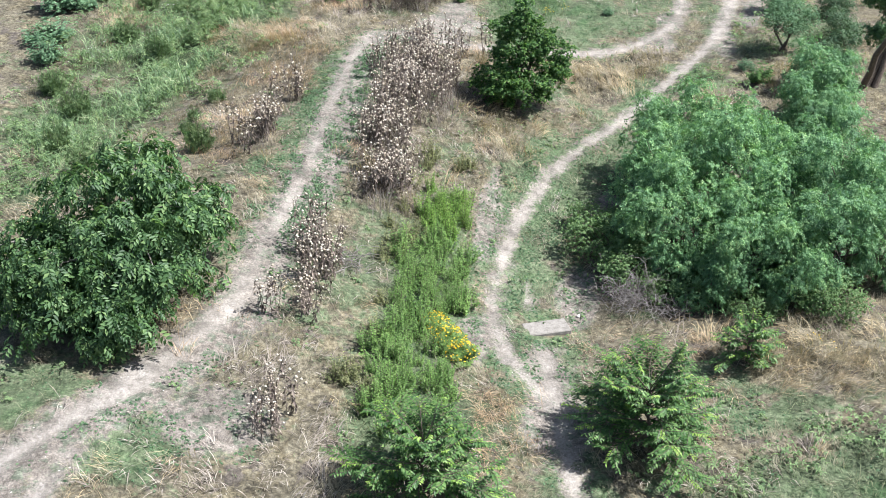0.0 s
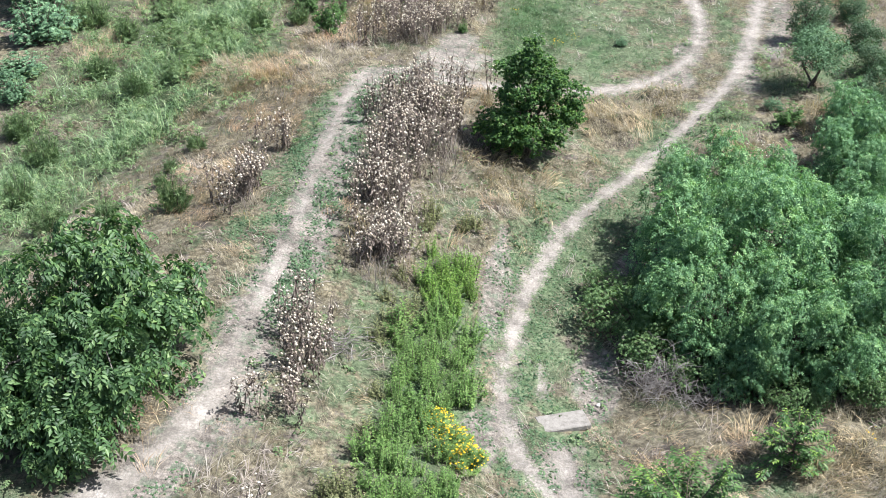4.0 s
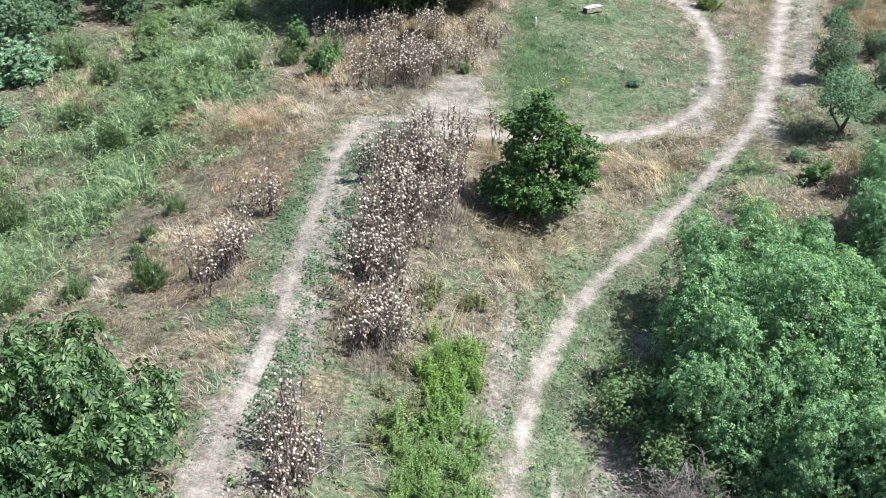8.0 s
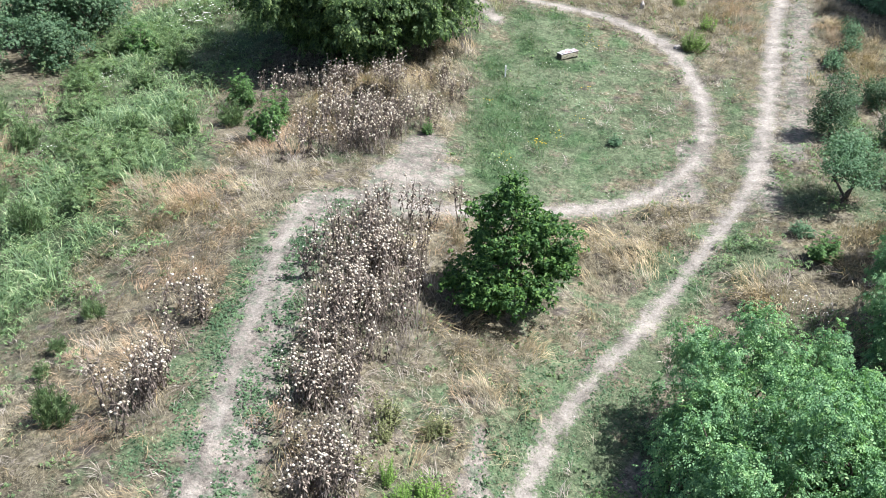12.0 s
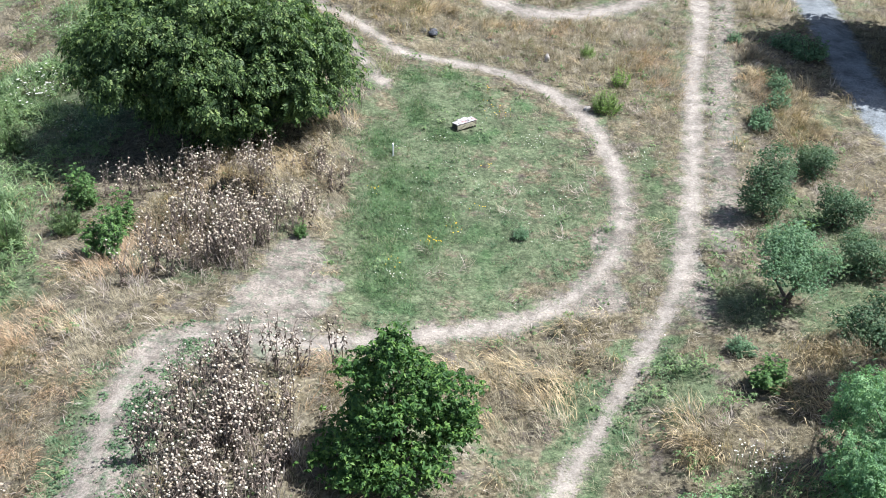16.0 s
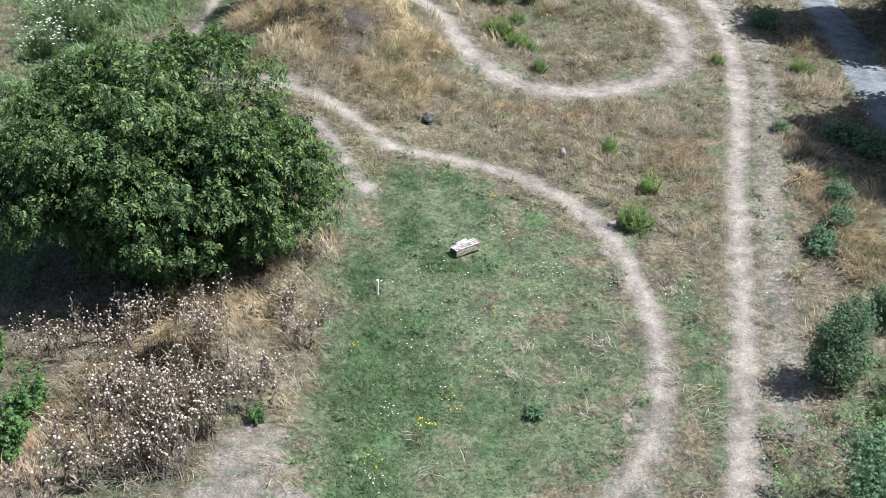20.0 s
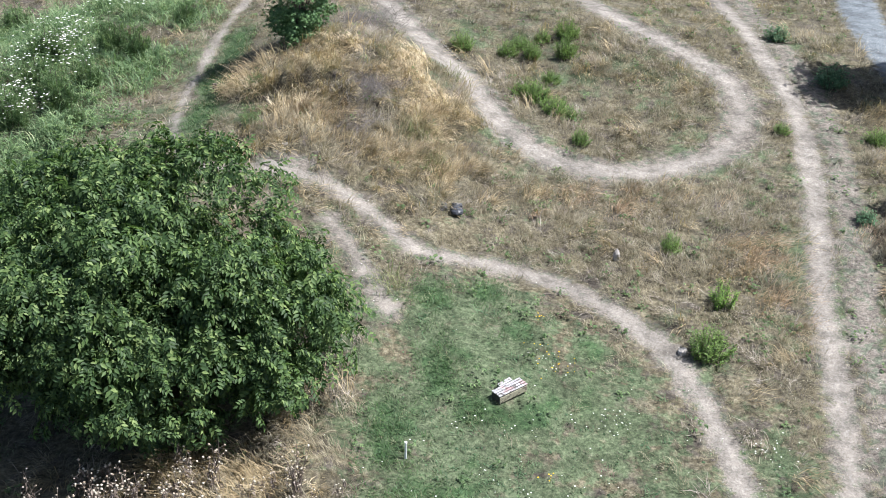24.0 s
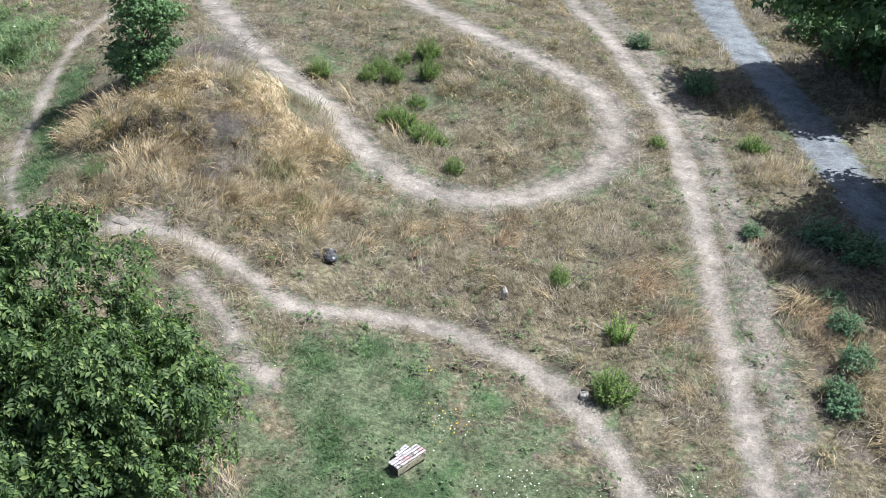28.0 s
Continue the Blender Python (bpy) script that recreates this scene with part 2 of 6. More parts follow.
LOCUST_DEEP = plant_material("deep_locust_leaf", [(0.0, (0.048, 0.115, 0.061)), (0.45, (0.12, 0.245, 0.12)), (0.75, (0.195, 0.35, 0.165)), (1.0, (0.25, 0.38, 0.19))], 0.5, 0.42, 0.5)
THORN = plant_material("thorn_leaf", [(0.0, (0.03, 0.07, 0.036)), (0.5, (0.075, 0.145, 0.078)), (1.0, (0.17, 0.25, 0.13))], 0.5, 0.35, 0.4)
ELM = plant_material("elm_leaf", [(0.0, (0.026, 0.07, 0.024)), (0.5, (0.07, 0.15, 0.045)), (0.85, (0.125, 0.23, 0.07)), (1.0, (0.22, 0.33, 0.11))], 0.45, 0.4, 0.2)
ELM_TIP = plant_material("fresh_elm_leaf", [(0.0, (0.09, 0.18, 0.03)), (0.5, (0.18, 0.31, 0.06)), (1.0, (0.32, 0.44, 0.12))], 0.45, 0.45, 0.2)
GULLY_HERB = plant_material("gully_leaf", [(0.0, (0.06, 0.12, 0.034)), (0.5, (0.135, 0.245, 0.068)), (1.0, (0.26, 0.38, 0.13))], 0.5, 0.4, 0.35)
OLIVE_HERB = plant_material("olive_herb_leaf", [(0.0, (0.07, 0.085, 0.035)), (0.5, (0.16, 0.18, 0.08)), (1.0, (0.3, 0.3, 0.16))], 0.6, 0.35, 0.4)
BROOM = plant_material("broom_shoot", [(0.0, (0.07, 0.13, 0.036)), (0.5, (0.15, 0.245, 0.07)), (1.0, (0.24, 0.35, 0.1))], 0.5, 0.42, 0.3)
ROSE = plant_material("rose_leaf", [(0.0, (0.05, 0.105, 0.04)), (0.5, (0.115, 0.205, 0.078)), (1.0, (0.22, 0.31, 0.135))], 0.5, 0.4)
OLIVE = plant_material("olive_leaf", [(0.0, (0.0433, 0.0938, 0.0529)), (0.5, (0.101, 0.199, 0.106)), (1.0, (0.222, 0.353, 0.201))], 0.55, 0.35)
LIME = plant_material("bright_leaf", [(0.0, (0.07, 0.145, 0.03)), (0.5, (0.15, 0.27, 0.058)), (1.0, (0.28, 0.4, 0.11))], 0.5, 0.45)
DARKLEAF = plant_material("dark_leaf", [(0.0, (0.0352, 0.0822, 0.0333)), (0.5, (0.0822, 0.167, 0.0647)), (1.0, (0.175, 0.294, 0.117))], 0.5, 0.25)
STALK = plant_material("dry_stalk", [(0.0, (0.055, 0.042, 0.035)), (0.5, (0.14, 0.112, 0.096)), (1.0, (0.28, 0.233, 0.2))], 0.8, 0.1)
STALK_GREY = plant_material("grey_stalk", [(0.0, (0.072, 0.0598, 0.0533)), (0.5, (0.158, 0.137, 0.121)), (1.0, (0.288, 0.259, 0.234))], 0.8, 0.1, 0.4)
STRAW_RUST = plant_material("rusty_straw", [(0.0, (0.15, 0.094, 0.055)), (0.5, (0.42, 0.29, 0.185)), (1.0, (0.58, 0.46, 0.34))], 0.65, 0.25, 0.4)
HEAD = plant_material("seed_head", [(0.0, (0.22, 0.175, 0.13)), (0.4, (0.4, 0.34, 0.27)), (1.0, (0.66, 0.62, 0.53))], 0.85, 0.15)
TWIG = plant_material("dead_twig", [(0.0, (0.09, 0.078, 0.073)), (0.5, (0.17, 0.152, 0.145)), (1.0, (0.29, 0.27, 0.26))], 0.85, 0.0)
UMBEL = plant_material("white_umbel", [(0.0, (0.44, 0.456, 0.4)), (1.0, (0.68, 0.688, 0.656))], 0.8, 0.2)
YELLOW = plant_material("yellow_flower", [(0.0, (0.55, 0.33, 0.015)), (1.0, (0.8, 0.58, 0.03))], 0.6, 0.25)
PEBBLE = plant_material("pebble", [(0.0, (0.22, 0.2, 0.185)), (0.6, (0.4, 0.375, 0.345)), (1.0, (0.6, 0.575, 0.54))], 0.9, 0.0)


def bark_material(name, dark, light):
    k = Nodes(name)
    f = k.noise(14.0, 5.0, 0.7)
    k.surface(k.ramp(f, [(0.3, dark), (0.7, light)]), 0.9, k.bump(f, 0.6, 0.03), spec=0.2)
    return k.mat


BARK = bark_material("grey_bark", (0.09, 0.08, 0.07), (0.26, 0.24, 0.215))
BARK_DARK = bark_material("brown_bark", (0.05, 0.04, 0.032), (0.15, 0.12, 0.1))


# ---- lie of the land ----
HILLS_NEAR = [(2, 14, 1.08), (10, 18, -1.5), (-2, 22, -2.14), (-14, 22, 0.6), (-26, 22, 0.33), (-22, 30, -1.42), (-6, 30, 1.6), (6, 34, 0.95), (-14, 38, 1.76), (-26, 38, 0.28), (-2, 38, -3.83), (22, 38, 0.27), (14, 38, -1.34), (-10, 46, 2.78), (-18, 46, -2.67), (22, 50, -0.56), (10, 50, 1.11), (2, 54, -1.98), (-26, 54, -0.21)]
HILLS_FAR = [(-10, 58, 1.37), (14, 58, 0.48), (2, 66, -0.12), (18, 70, -0.39), (-22, 78, -0.74), (-6, 78, 0.71), (26, 78, 0.23), (14, 86, 0.68), (-10, 90, 3.2), (-22, 90, -0.35), (2, 94, -0.56), (26, 98, 0.32), (-22, 102, 0.48), (-10, 102, -0.26), (6, 106, 1.41), (14, 110, -0.31), (-6, 114, 0.43), (-18, 118, -0.19)]
HILLS_RISE = [(-24, 97, 0.68), (-24, 106, 0.23), (-24, 115, -0.27), (-24, 126, 2.02), (-16, 88, -0.19), (-16, 97, -0.38), (-16, 106, 0.58), (-16, 115, 0.38), (-16, 126, 0.32), (-8, 88, 0.22), (-8, 106, 1.38), (-8, 115, 0.15), (-8, 126, 0.39), (0, 106, 0.88), (0, 115, -0.61), (0, 126, 1.86), (8, 88, 0.18), (8, 106, 0.84), (8, 115, -0.6), (8, 126, 0.7), (16, 106, 0.69), (16, 115, -0.48), (16, 126, 0.82), (24, 97, -0.44), (24, 106, 1.03), (24, 115, 0.47), (24, 126, 1.08)]
RIDGE = [(-10.5, 92, -0.22), (-9, 97, 0.95), (-5.5, 97.5, 0.62), (-4, 103, 0.19), (-13.6, 96.5, -1.28), (-2.5, 87, -0.84), (-1, 101.5, -1.15)]
HILLS = np.array(HILLS_NEAR + HILLS_FAR + HILLS_RISE)


def land(x, y):
    """Height of the ground, for numbers or arrays."""
    x, y = np.asarray(x, float), np.asarray(y, float)
    z = np.full(np.broadcast(x, y).shape, -0.3)
    for hx, hy, h in HILLS:
        z = z + h * np.exp(-((x - hx) ** 2 + (y - hy) ** 2) / 128.0)
    for hx, hy, h in RIDGE:
        z = z + h * np.exp(-((x - hx) ** 2 + (y - hy) ** 2) / 32.0)
    return z


def spline(points, step=0.3):
    """A smooth line through the points, as an array of places close together."""
    p = np.array(points, float)
    p = np.vstack([2 * p[0] - p[1], p, 2 * p[-1] - p[-2]])
    out = []
    for i in range(1, len(p) - 2):
        a, b, c, d = p[i - 1:i + 3]
        n = max(2, int(np.linalg.norm(c - b) / step))
        for s in np.arange(n) / n:
            out.append(0.5 * (2 * b + (c - a) * s + (2 * a - 5 * b + 4 * c - d) * s * s + (3 * b - a - 3 * c + d) * s ** 3))
    out.append(p[-2])
    return np.array(out)


TRACK_LEFT = spline([(-17.5, 16.5), (-15.9, 20.5), (-14.3, 23.8), (-12.8, 26.2), (-11.5, 29.0), (-10.7, 31.2), (-10.65, 34.6), (-10.5, 38.5), (-10.4, 42.1), (-10.6, 45.4), (-10.7, 49.7), (-10.75, 53.0), (-10.3, 55.7), (-9.1, 57.0), (-7.4, 57.1)])
LOOP = spline([(-7.4, 57.1), (-5.6, 57.5), (-3.5, 58.4), (-1.3, 59.5), (1.0, 60.4), (2.6, 61.3), (4.2, 62.9), (5.7, 65.6), (6.4, 68.8), (6.55, 71.8), (6.2, 74.8), (5.4, 77.5), (4.4, 79.1), (3.2, 80.4), (1.9, 81.4), (0.4, 82.1), (-1.0, 82.4), (-3.3, 82.6), (-4.83, 84.22), (-5.94, 85.30), (-7.14, 86.08), (-9.63, 86.56)])
TRAIL_RIGHT = spline([(2.2, 16.0), (1.7, 22.0), (1.1, 25.7), (0.5, 28.5), (-0.1, 30.4), (-0.9, 31.6), (-1.7, 33.5), (-2.2, 35.8), (-2.1, 38.4), (-1.8, 41.8), (-1.0, 44.7), (0.2, 47.9), (2.1, 51.3), (3.6, 54.2), (5.2, 57.5), (7.0, 61.1), (8.4, 65.0), (9.5, 69.9), (10.5, 75.4), (11.3, 80.5), (11.91, 83.19), (12.80, 87.25), (13.63, 91.32), (14.19, 94.96), (14.32, 98.52), (13.95, 103.06), (13.97, 108.98), (13.96, 117.83), (13.03, 129.89)])
LOOP_FAR = spline([(-9.76, 126.69), (-7.23, 113.77), (-5.76, 107.20), (-4.27, 103.22), (-2.73, 100.24), (-1.31, 97.70), (-0.23, 94.38), (0.89, 92.62), (2.40, 91.31), (4.45, 90.76), (6.58, 90.95), (9.09, 92.13), (10.87, 94.22), (11.60, 96.58), (11.48, 99.28), (10.27, 101.45), (8.75, 103.53), (6.80, 106.43), (5.16, 112.05), (3.49, 118.79), (1.60, 128.35)])
PATH_FAR_LEFT = spline([(-9.63, 86.56), (-11.42, 86.71), (-12.94, 87.76), (-14.02, 90.67), (-14.76, 95.63), (-14.56, 99.31), (-14.23, 103.04), (-13.80, 107.53), (-12.86, 111.44), (-10.66, 118.73), (-9.76, 126.69)])
SPUR = spline([(-13.6, 20.5), (-13.2, 22.0), (-13.05, 23.6)])
SPUR_SLAB = spline([(0.6, 28.6), (0.2, 30.8), (-0.1, 33.0)])
SPUR_SLAB_FAR = spline([(-0.9, 36.0), (-1.0, 38.0)])
SCAR = spline([(-4.2, 78.6), (-4.7, 79.5), (-5.6, 81.6), (-6.7, 83.7)])
ROAD = spline([(25.47, 129.18), (22.51, 114.76), (21.11, 105.37), (21.29, 96.80), (21.08, 92.38), (20.63, 86.05), (20.2, 79.5), (21.0, 73.5), (23.5, 66.0), (28.0, 56.0), (34.0, 44.0)])


def far_from(x, y, line):
    """How far each place lies from a line."""
    x, y = np.asarray(x, float), np.asarray(y, float)
    best = np.full(x.shape, 1e9)
    for a, b in zip(line[:-1:2], list(line[2::2]) + [line[-1]] * 2):
        d = b - a
        s = np.clip(((x - a[0]) * d[0] + (y - a[1]) * d[1]) / max(d @ d, 1e-9), 0, 1)
        best = np.minimum(best, (x - a[0] - s * d[0]) ** 2 + (y - a[1] - s * d[1]) ** 2)
    return np.sqrt(best)


def blob(x, y, spots):
    """1 inside soft ellipses (x, y, rx, ry), 0 away from them."""
    out = np.zeros(np.asarray(x).shape)
    for cx, cy, rx, ry in spots:
        out = np.maximum(out, np.exp(-(((x - cx) / rx) ** 2 + ((y - cy) / ry) ** 2) ** 2 * 0.7))
    return out


MEADOW = [(0.8, 69.5, 5.6, 9.5), (-2.6, 69.5, 2.6, 11.0), (-3.0, 61.5, 2.2, 3.0), (-1.0, 77.5, 3.2, 3.5)]
LUSH = [(-2.8, 79.6, 0.8, 1.2), (-0.8, 80.2, 0.9, 0.8), (0.2, 78.3, 0.8, 0.9), (-2.6, 76.2, 0.7, 1.6), (2.6, 77.6, 0.7, 0.8), (-1.2, 74.2, 0.6, 0.9), (-3.3, 67.6, 1.4, 4.4), (-4.0, 73.0, 0.7, 2.2), (-3.3, 63.4, 1.3, 2.2), (-1.6, 66.5, 0.9, 2.5), (-13.3, 93.1, 0.8, 3.6), (-13.6, 97.5, 0.75, 2.5), (-13.2, 101.0, 0.8, 2.9)]
GREENS = [(-19.5, 74.0, 3.4, 5.5), (-17.8, 80.0, 3.0, 4.5), (-22.0, 57.0, 5.5, 9.0), (-20.8, 50.5, 2.8, 5.0), (-18.8, 60.0, 3.0, 4.0), (-22.5, 68.0, 4.0, 5.0), (-27.6, 67.6, 2.8, 4.0), (-24.0, 43.0, 5.0, 6.0), (-21.5, 77.0, 6.0, 8.0), (-21.2, 91.4, 4.2, 7.0), (-23.2, 101.3, 4.0, 7.5), (-19.1, 109.6, 4.5, 5.4), (6.6, 57.0, 1.6, 2.0), (9.8, 62.5, 1.6, 2.6), (11.0, 28.0, 2.8, 2.4), (7.0, 26.4, 2.2, 2.0), (8.5, 50.5, 2.5, 2.2), (14.5, 66.0, 2.0, 3.0)]
DENSE_DRY = [(-7.0, 88.7, 4.5, 4.8), (-3.5, 91.8, 3.0, 4.3), (-6.1, 94.5, 3.5, 3.8), (-10.3, 94.7, 2.2, 2.8), (-11.0, 65.0, 1.6, 2.0), (-2.6, 46.8, 1.7, 2.8), (1.3, 56.3, 2.6, 1.6), (7.6, 54.6, 1.3, 1.2), (-17.5, 56.5, 2.0, 3.0), (15.6, 77.5, 1.3, 5.0), (18.0, 97.0, 0.8, 1.0), (17.0, 92.0, 0.9, 1.1), (15.0, 84.6, 0.9, 0.7), (17.0, 104.6, 0.9, 1.6), (9.5, 33.5, 2.2, 2.6), (12.5, 57.0, 2.0, 2.2), (4.6, 60.6, 1.6, 0.6), (2.0, 58.6, 2.4, 0.7), (-27.0, 60.0, 2.5, 3.0), (-4.2, 55.4, 1.0, 1.5), (-8.3, 42.6, 0.6, 0.6), (-8.8, 69.0, 3.0, 2.6), (-6.2, 71.5, 1.0, 5.0)]
MOUND = [(-6.2, 91.0, 2.6, 1.5), (-4.5, 91.7, 2.5, 2.1), (-7.1, 93.6, 3.2, 2.6), (-7.4, 94.8, 1.6, 2.0), (-9.8, 65.8, 2.4, 2.6)]
GULLY = [(-4.8, 35.5, 1.6, 7.5), (-4.4, 28.0, 1.8, 3.5)]
VERGES = [(13.2, 64.0, 2.0, 7.0), (8.0, 70.0, 0.5, 4.5), (7.2, 30.6, 2.0, 1.5), (5.6, 32.6, 1.3, 0.8), (-12.3, 46.0, 0.55, 1.3), (-12.4, 41.2, 0.5, 1.0), (-8.9, 45.2, 0.5, 0.9), (-11.5, 43.5, 0.5, 3.5), (-9.6, 51.0, 0.4, 2.5), (-11.7, 51.5, 0.5, 2.5), (8.1, 67.0, 0.8, 4.5), (-2.9, 36.5, 0.5, 5.0), (-2.4, 43.5, 0.5, 2.5), (0.9, 45.5, 0.7, 3.0), (2.6, 50.5, 0.6, 2.0), (-12.0, 24.0, 2.0, 1.4), (-15.5, 25.6, 2.0, 1.8), (-0.8, 41.0, 1.9, 9.0), (1.6, 48.5, 1.5, 3.0), (-0.4, 33.5, 1.7, 3.2), (3.9, 55.6, 1.4, 2.4), (-9.6, 45.5, 0.5, 5.0), (-11.5, 47.5, 0.5, 5.5)]
BANK = [(-6.6, 62.2, 1.2, 2.3), (-5.3, 61.4, 0.7, 0.6), (-6.8, 60.6, 1.3, 1.6), (-7.4, 59.8, 1.3, 1.0), (-5.9, 60.2, 0.9, 1.2)]
BACK_SOIL = [(0.9, 37.5, 0.9, 2.6), (2.1, 43.5, 0.9, 2.2), (-2.9, 41.8, 0.5, 3.8), (-2.7, 33.0, 0.7, 1.8), (0.4, 29.0, 1.3, 2.2), (-7.0, 58.4, 1.8, 1.2), (4.7, 62.5, 1.3, 1.5), (5.6, 66.0, 0.9, 1.6), (8.4, 63.5, 0.8, 3.0), (-9.6, 25.8, 2.0, 1.6), (-8.8, 87.2, 1.4, 0.7)]


LATTICE = np.random.RandomState(5).uniform(-1, 1, (128, 128))


def wobble(x, y, size, seed=0.0):
    """Smooth irregular unevenness, mostly between -1 and 1, in lumps about twice the size across."""
    out = 0.0
    for octave, share in ((1.0, 1.0), (2.3, 0.45)):
        u = np.asarray(x, float) / (1.7 * size) * octave + 17.3 * seed + 40.0
        v = np.asarray(y, float) / (1.7 * size) * octave + 9.1 * seed + 23.0
        i, j = np.floor(u).astype(int), np.floor(v).astype(int)
        fu, fv = u - i, v - j
        fu, fv = fu * fu * (3 - 2 * fu), fv * fv * (3 - 2 * fv)
        i, j, i1, j1 = i % 128, j % 128, (i + 1) % 128, (j + 1) % 128
        out = out + share * (LATTICE[i, j] * (1 - fu) * (1 - fv) + LATTICE[i1, j] * fu * (1 - fv) + LATTICE[i, j1] * (1 - fu) * fv + LATTICE[i1, j1] * fu * fv)
    return out * 1.05


def width_along(y, near, far, y0, y1):
    s = np.clip((np.asarray(y) - y0) / (y1 - y0), 0, 1)
    return near + (far - near) * s


def covers(x, y):
    """trail, tramp and gravel (metres outside their edge) and green (0 to 1) at places."""
    dl, dr = far_from(x, y, TRACK_LEFT), far_from(x, y, TRAIL_RIGHT)
    lo, lf, pf = far_from(x, y, LOOP), far_from(x, y, LOOP_FAR), far_from(x, y, PATH_FAR_LEFT)
    sp, ss, s2 = far_from(x, y, SPUR), far_from(x, y, SPUR_SLAB), far_from(x, y, SPUR_SLAB_FAR)
    sc = far_from(x, y, SCAR)
    trail = np.minimum.reduce([
        dl - width_along(y, 0.36, 0.1, 31, 41), dr - width_along(y, 0.2, 0.42, 50, 90), lo - width_along(y, 0.24, 0.32, 60, 80), lf - 0.46, pf - 0.26,
        sp - 0.2, ss - 0.3, s2 - 0.12, sc - 0.2])
    bare = blob(x, y, BANK) + 0.22 * wobble(x, y, 0.9, 2.2)
    trail = np.minimum(trail + 0.14 * wobble(x, y, 0.9, 7.7), 0.72 - 0.7 * bare)
    tramp = np.minimum.reduce([
        far_from(x, y, TRACK_LEFT + np.array((0.4, 0.0))) - width_along(y, 1.1, 1.05, 34, 44), dr - width_along(y, 0.34, 0.62, 55, 78), lo - 0.55, lf - 1.0, pf - 0.1, sp - 0.5, ss - 0.7, sc - 0.45,
        far_from(x, y, TRAIL_RIGHT[TRAIL_RIGHT[:, 1] > 66] + np.array((1.35, -0.1))) - 0.66])
    tramp = np.minimum(tramp, 0.9 - 1.5 * blob(x, y, BACK_SOIL))
    tramp = np.minimum(tramp, 0.8 - 1.6 * bare)
    gravel = far_from(x, y, ROAD) - 1.15
    green = np.where(y < 58, 0.33, 0.29) + 0.28 * wobble(x, y, 2.3, 3.0) + 0.2 * wobble(x, y, 0.8, 1.0)
    green = np.maximum(green, 1.05 * blob(x, y, LUSH))
    green = np.maximum(green, blob(x, y, MEADOW) * (0.84 * np.clip(1.0 - 0.04 * x, 0.78, 1.0) - 0.02 + 0.26 * wobble(x, y, 0.6, 5.0) + 0.12 * wobble(x, y, 2.0, 1.4)))
    green = np.maximum(green, 0.8 * blob(x, y, GREENS) * np.clip(1.0 + 0.45 * wobble(x, y, 2.4, 5.2), 0.45, 1.15) + 0.28 * wobble(x, y, 1.8, 2.0))
    green = np.maximum(green, 0.95 * blob(x, y, GULLY))
    green = np.maximum(green, np.minimum(0.86, 1.15 * blob(x, y, VERGES) * (0.8 + 0.5 * wobble(x, y, 0.5, 4.0) + 0.4 * wobble(x, y, 1.3, 6.0))))
    along = 1.12 * np.exp(-((dr - 0.75) / 0.46) ** 2) * (y < 60) + 0.8 * np.exp(-((dl - 0.85) / 0.4) ** 2) * (y > 35) * (y < 57)
    green = np.maximum(green, np.minimum(0.9, along * (0.72 + 0.55 * wobble(x, y, 0.5, 4.0) + 0.35 * wobble(x, y, 1.6, 6.0))))
    return np.clip(trail, -1, 3), np.clip(tramp, -1, 3), np.clip(gravel, -2, 4), np.clip(green, 0, 1)


# the maps of the covers, laid on a fine grid once and looked up afterwards
GX0, GX1, GY0, GY1, CELL = -34.0, 36.0, 14.0, 134.0, 0.25
gxs = np.arange(GX0, GX1 + 0.01, CELL)
gys = np.arange(GY0, GY1 + 0.01, CELL)
MAPX, MAPY = np.meshgrid(gxs, gys)
MAPS = covers(MAPX, MAPY)


def looked_up(x, y):
    fx = np.clip((np.asarray(x) - GX0) / CELL, 0, len(gxs) - 1.001)
    fy = np.clip((np.asarray(y) - GY0) / CELL, 0, len(gys) - 1.001)
    i, j = fx.astype(int), fy.astype(int)
    u, v = fx - i, fy - j
    return [m[j, i] * (1 - u) * (1 - v) + m[j, i + 1] * u * (1 - v) + m[j + 1, i] * (1 - u) * v + m[j + 1, i + 1] * u * v for m in MAPS]


CREST = [(-7.7, 100.0, 2.7, 7.5)]


def relief(x, y):
    """Ground height with small unevenness and worn paths."""
    tr = looked_up(x, y)
    worn = np.clip(-tr[0] / 0.4 + 0.4, 0, 1) * 0.07
    rough = 0.045 * wobble(x, y, 0.42, 7.0) + 0.05 * wobble(x, y, 0.9, 4.0) + 0.07 * wobble(x, y, 2.2, 8.0)
    heap = np.clip(wobble(x, y, 0.85, 6.1) + 0.15, 0, 1)
    hummock = (0.1 + 1.1 * heap ** 1.4) * blob(x, y, MOUND) + 0.34 * np.abs(wobble(x, y, 0.62, 1.5)) * blob(x, y, DENSE_DRY) + 0.12 * np.abs(wobble(x, y, 0.5, 2.5)) * blob(x, y, GREENS)
    hummock = hummock + 0.4 * blob(x, y, CREST)
    return land(x, y) + hummock * np.clip(tr[1] * 2, 0, 1) + rough * np.clip(tr[0] + 0.5, 0.15, 1) - worn


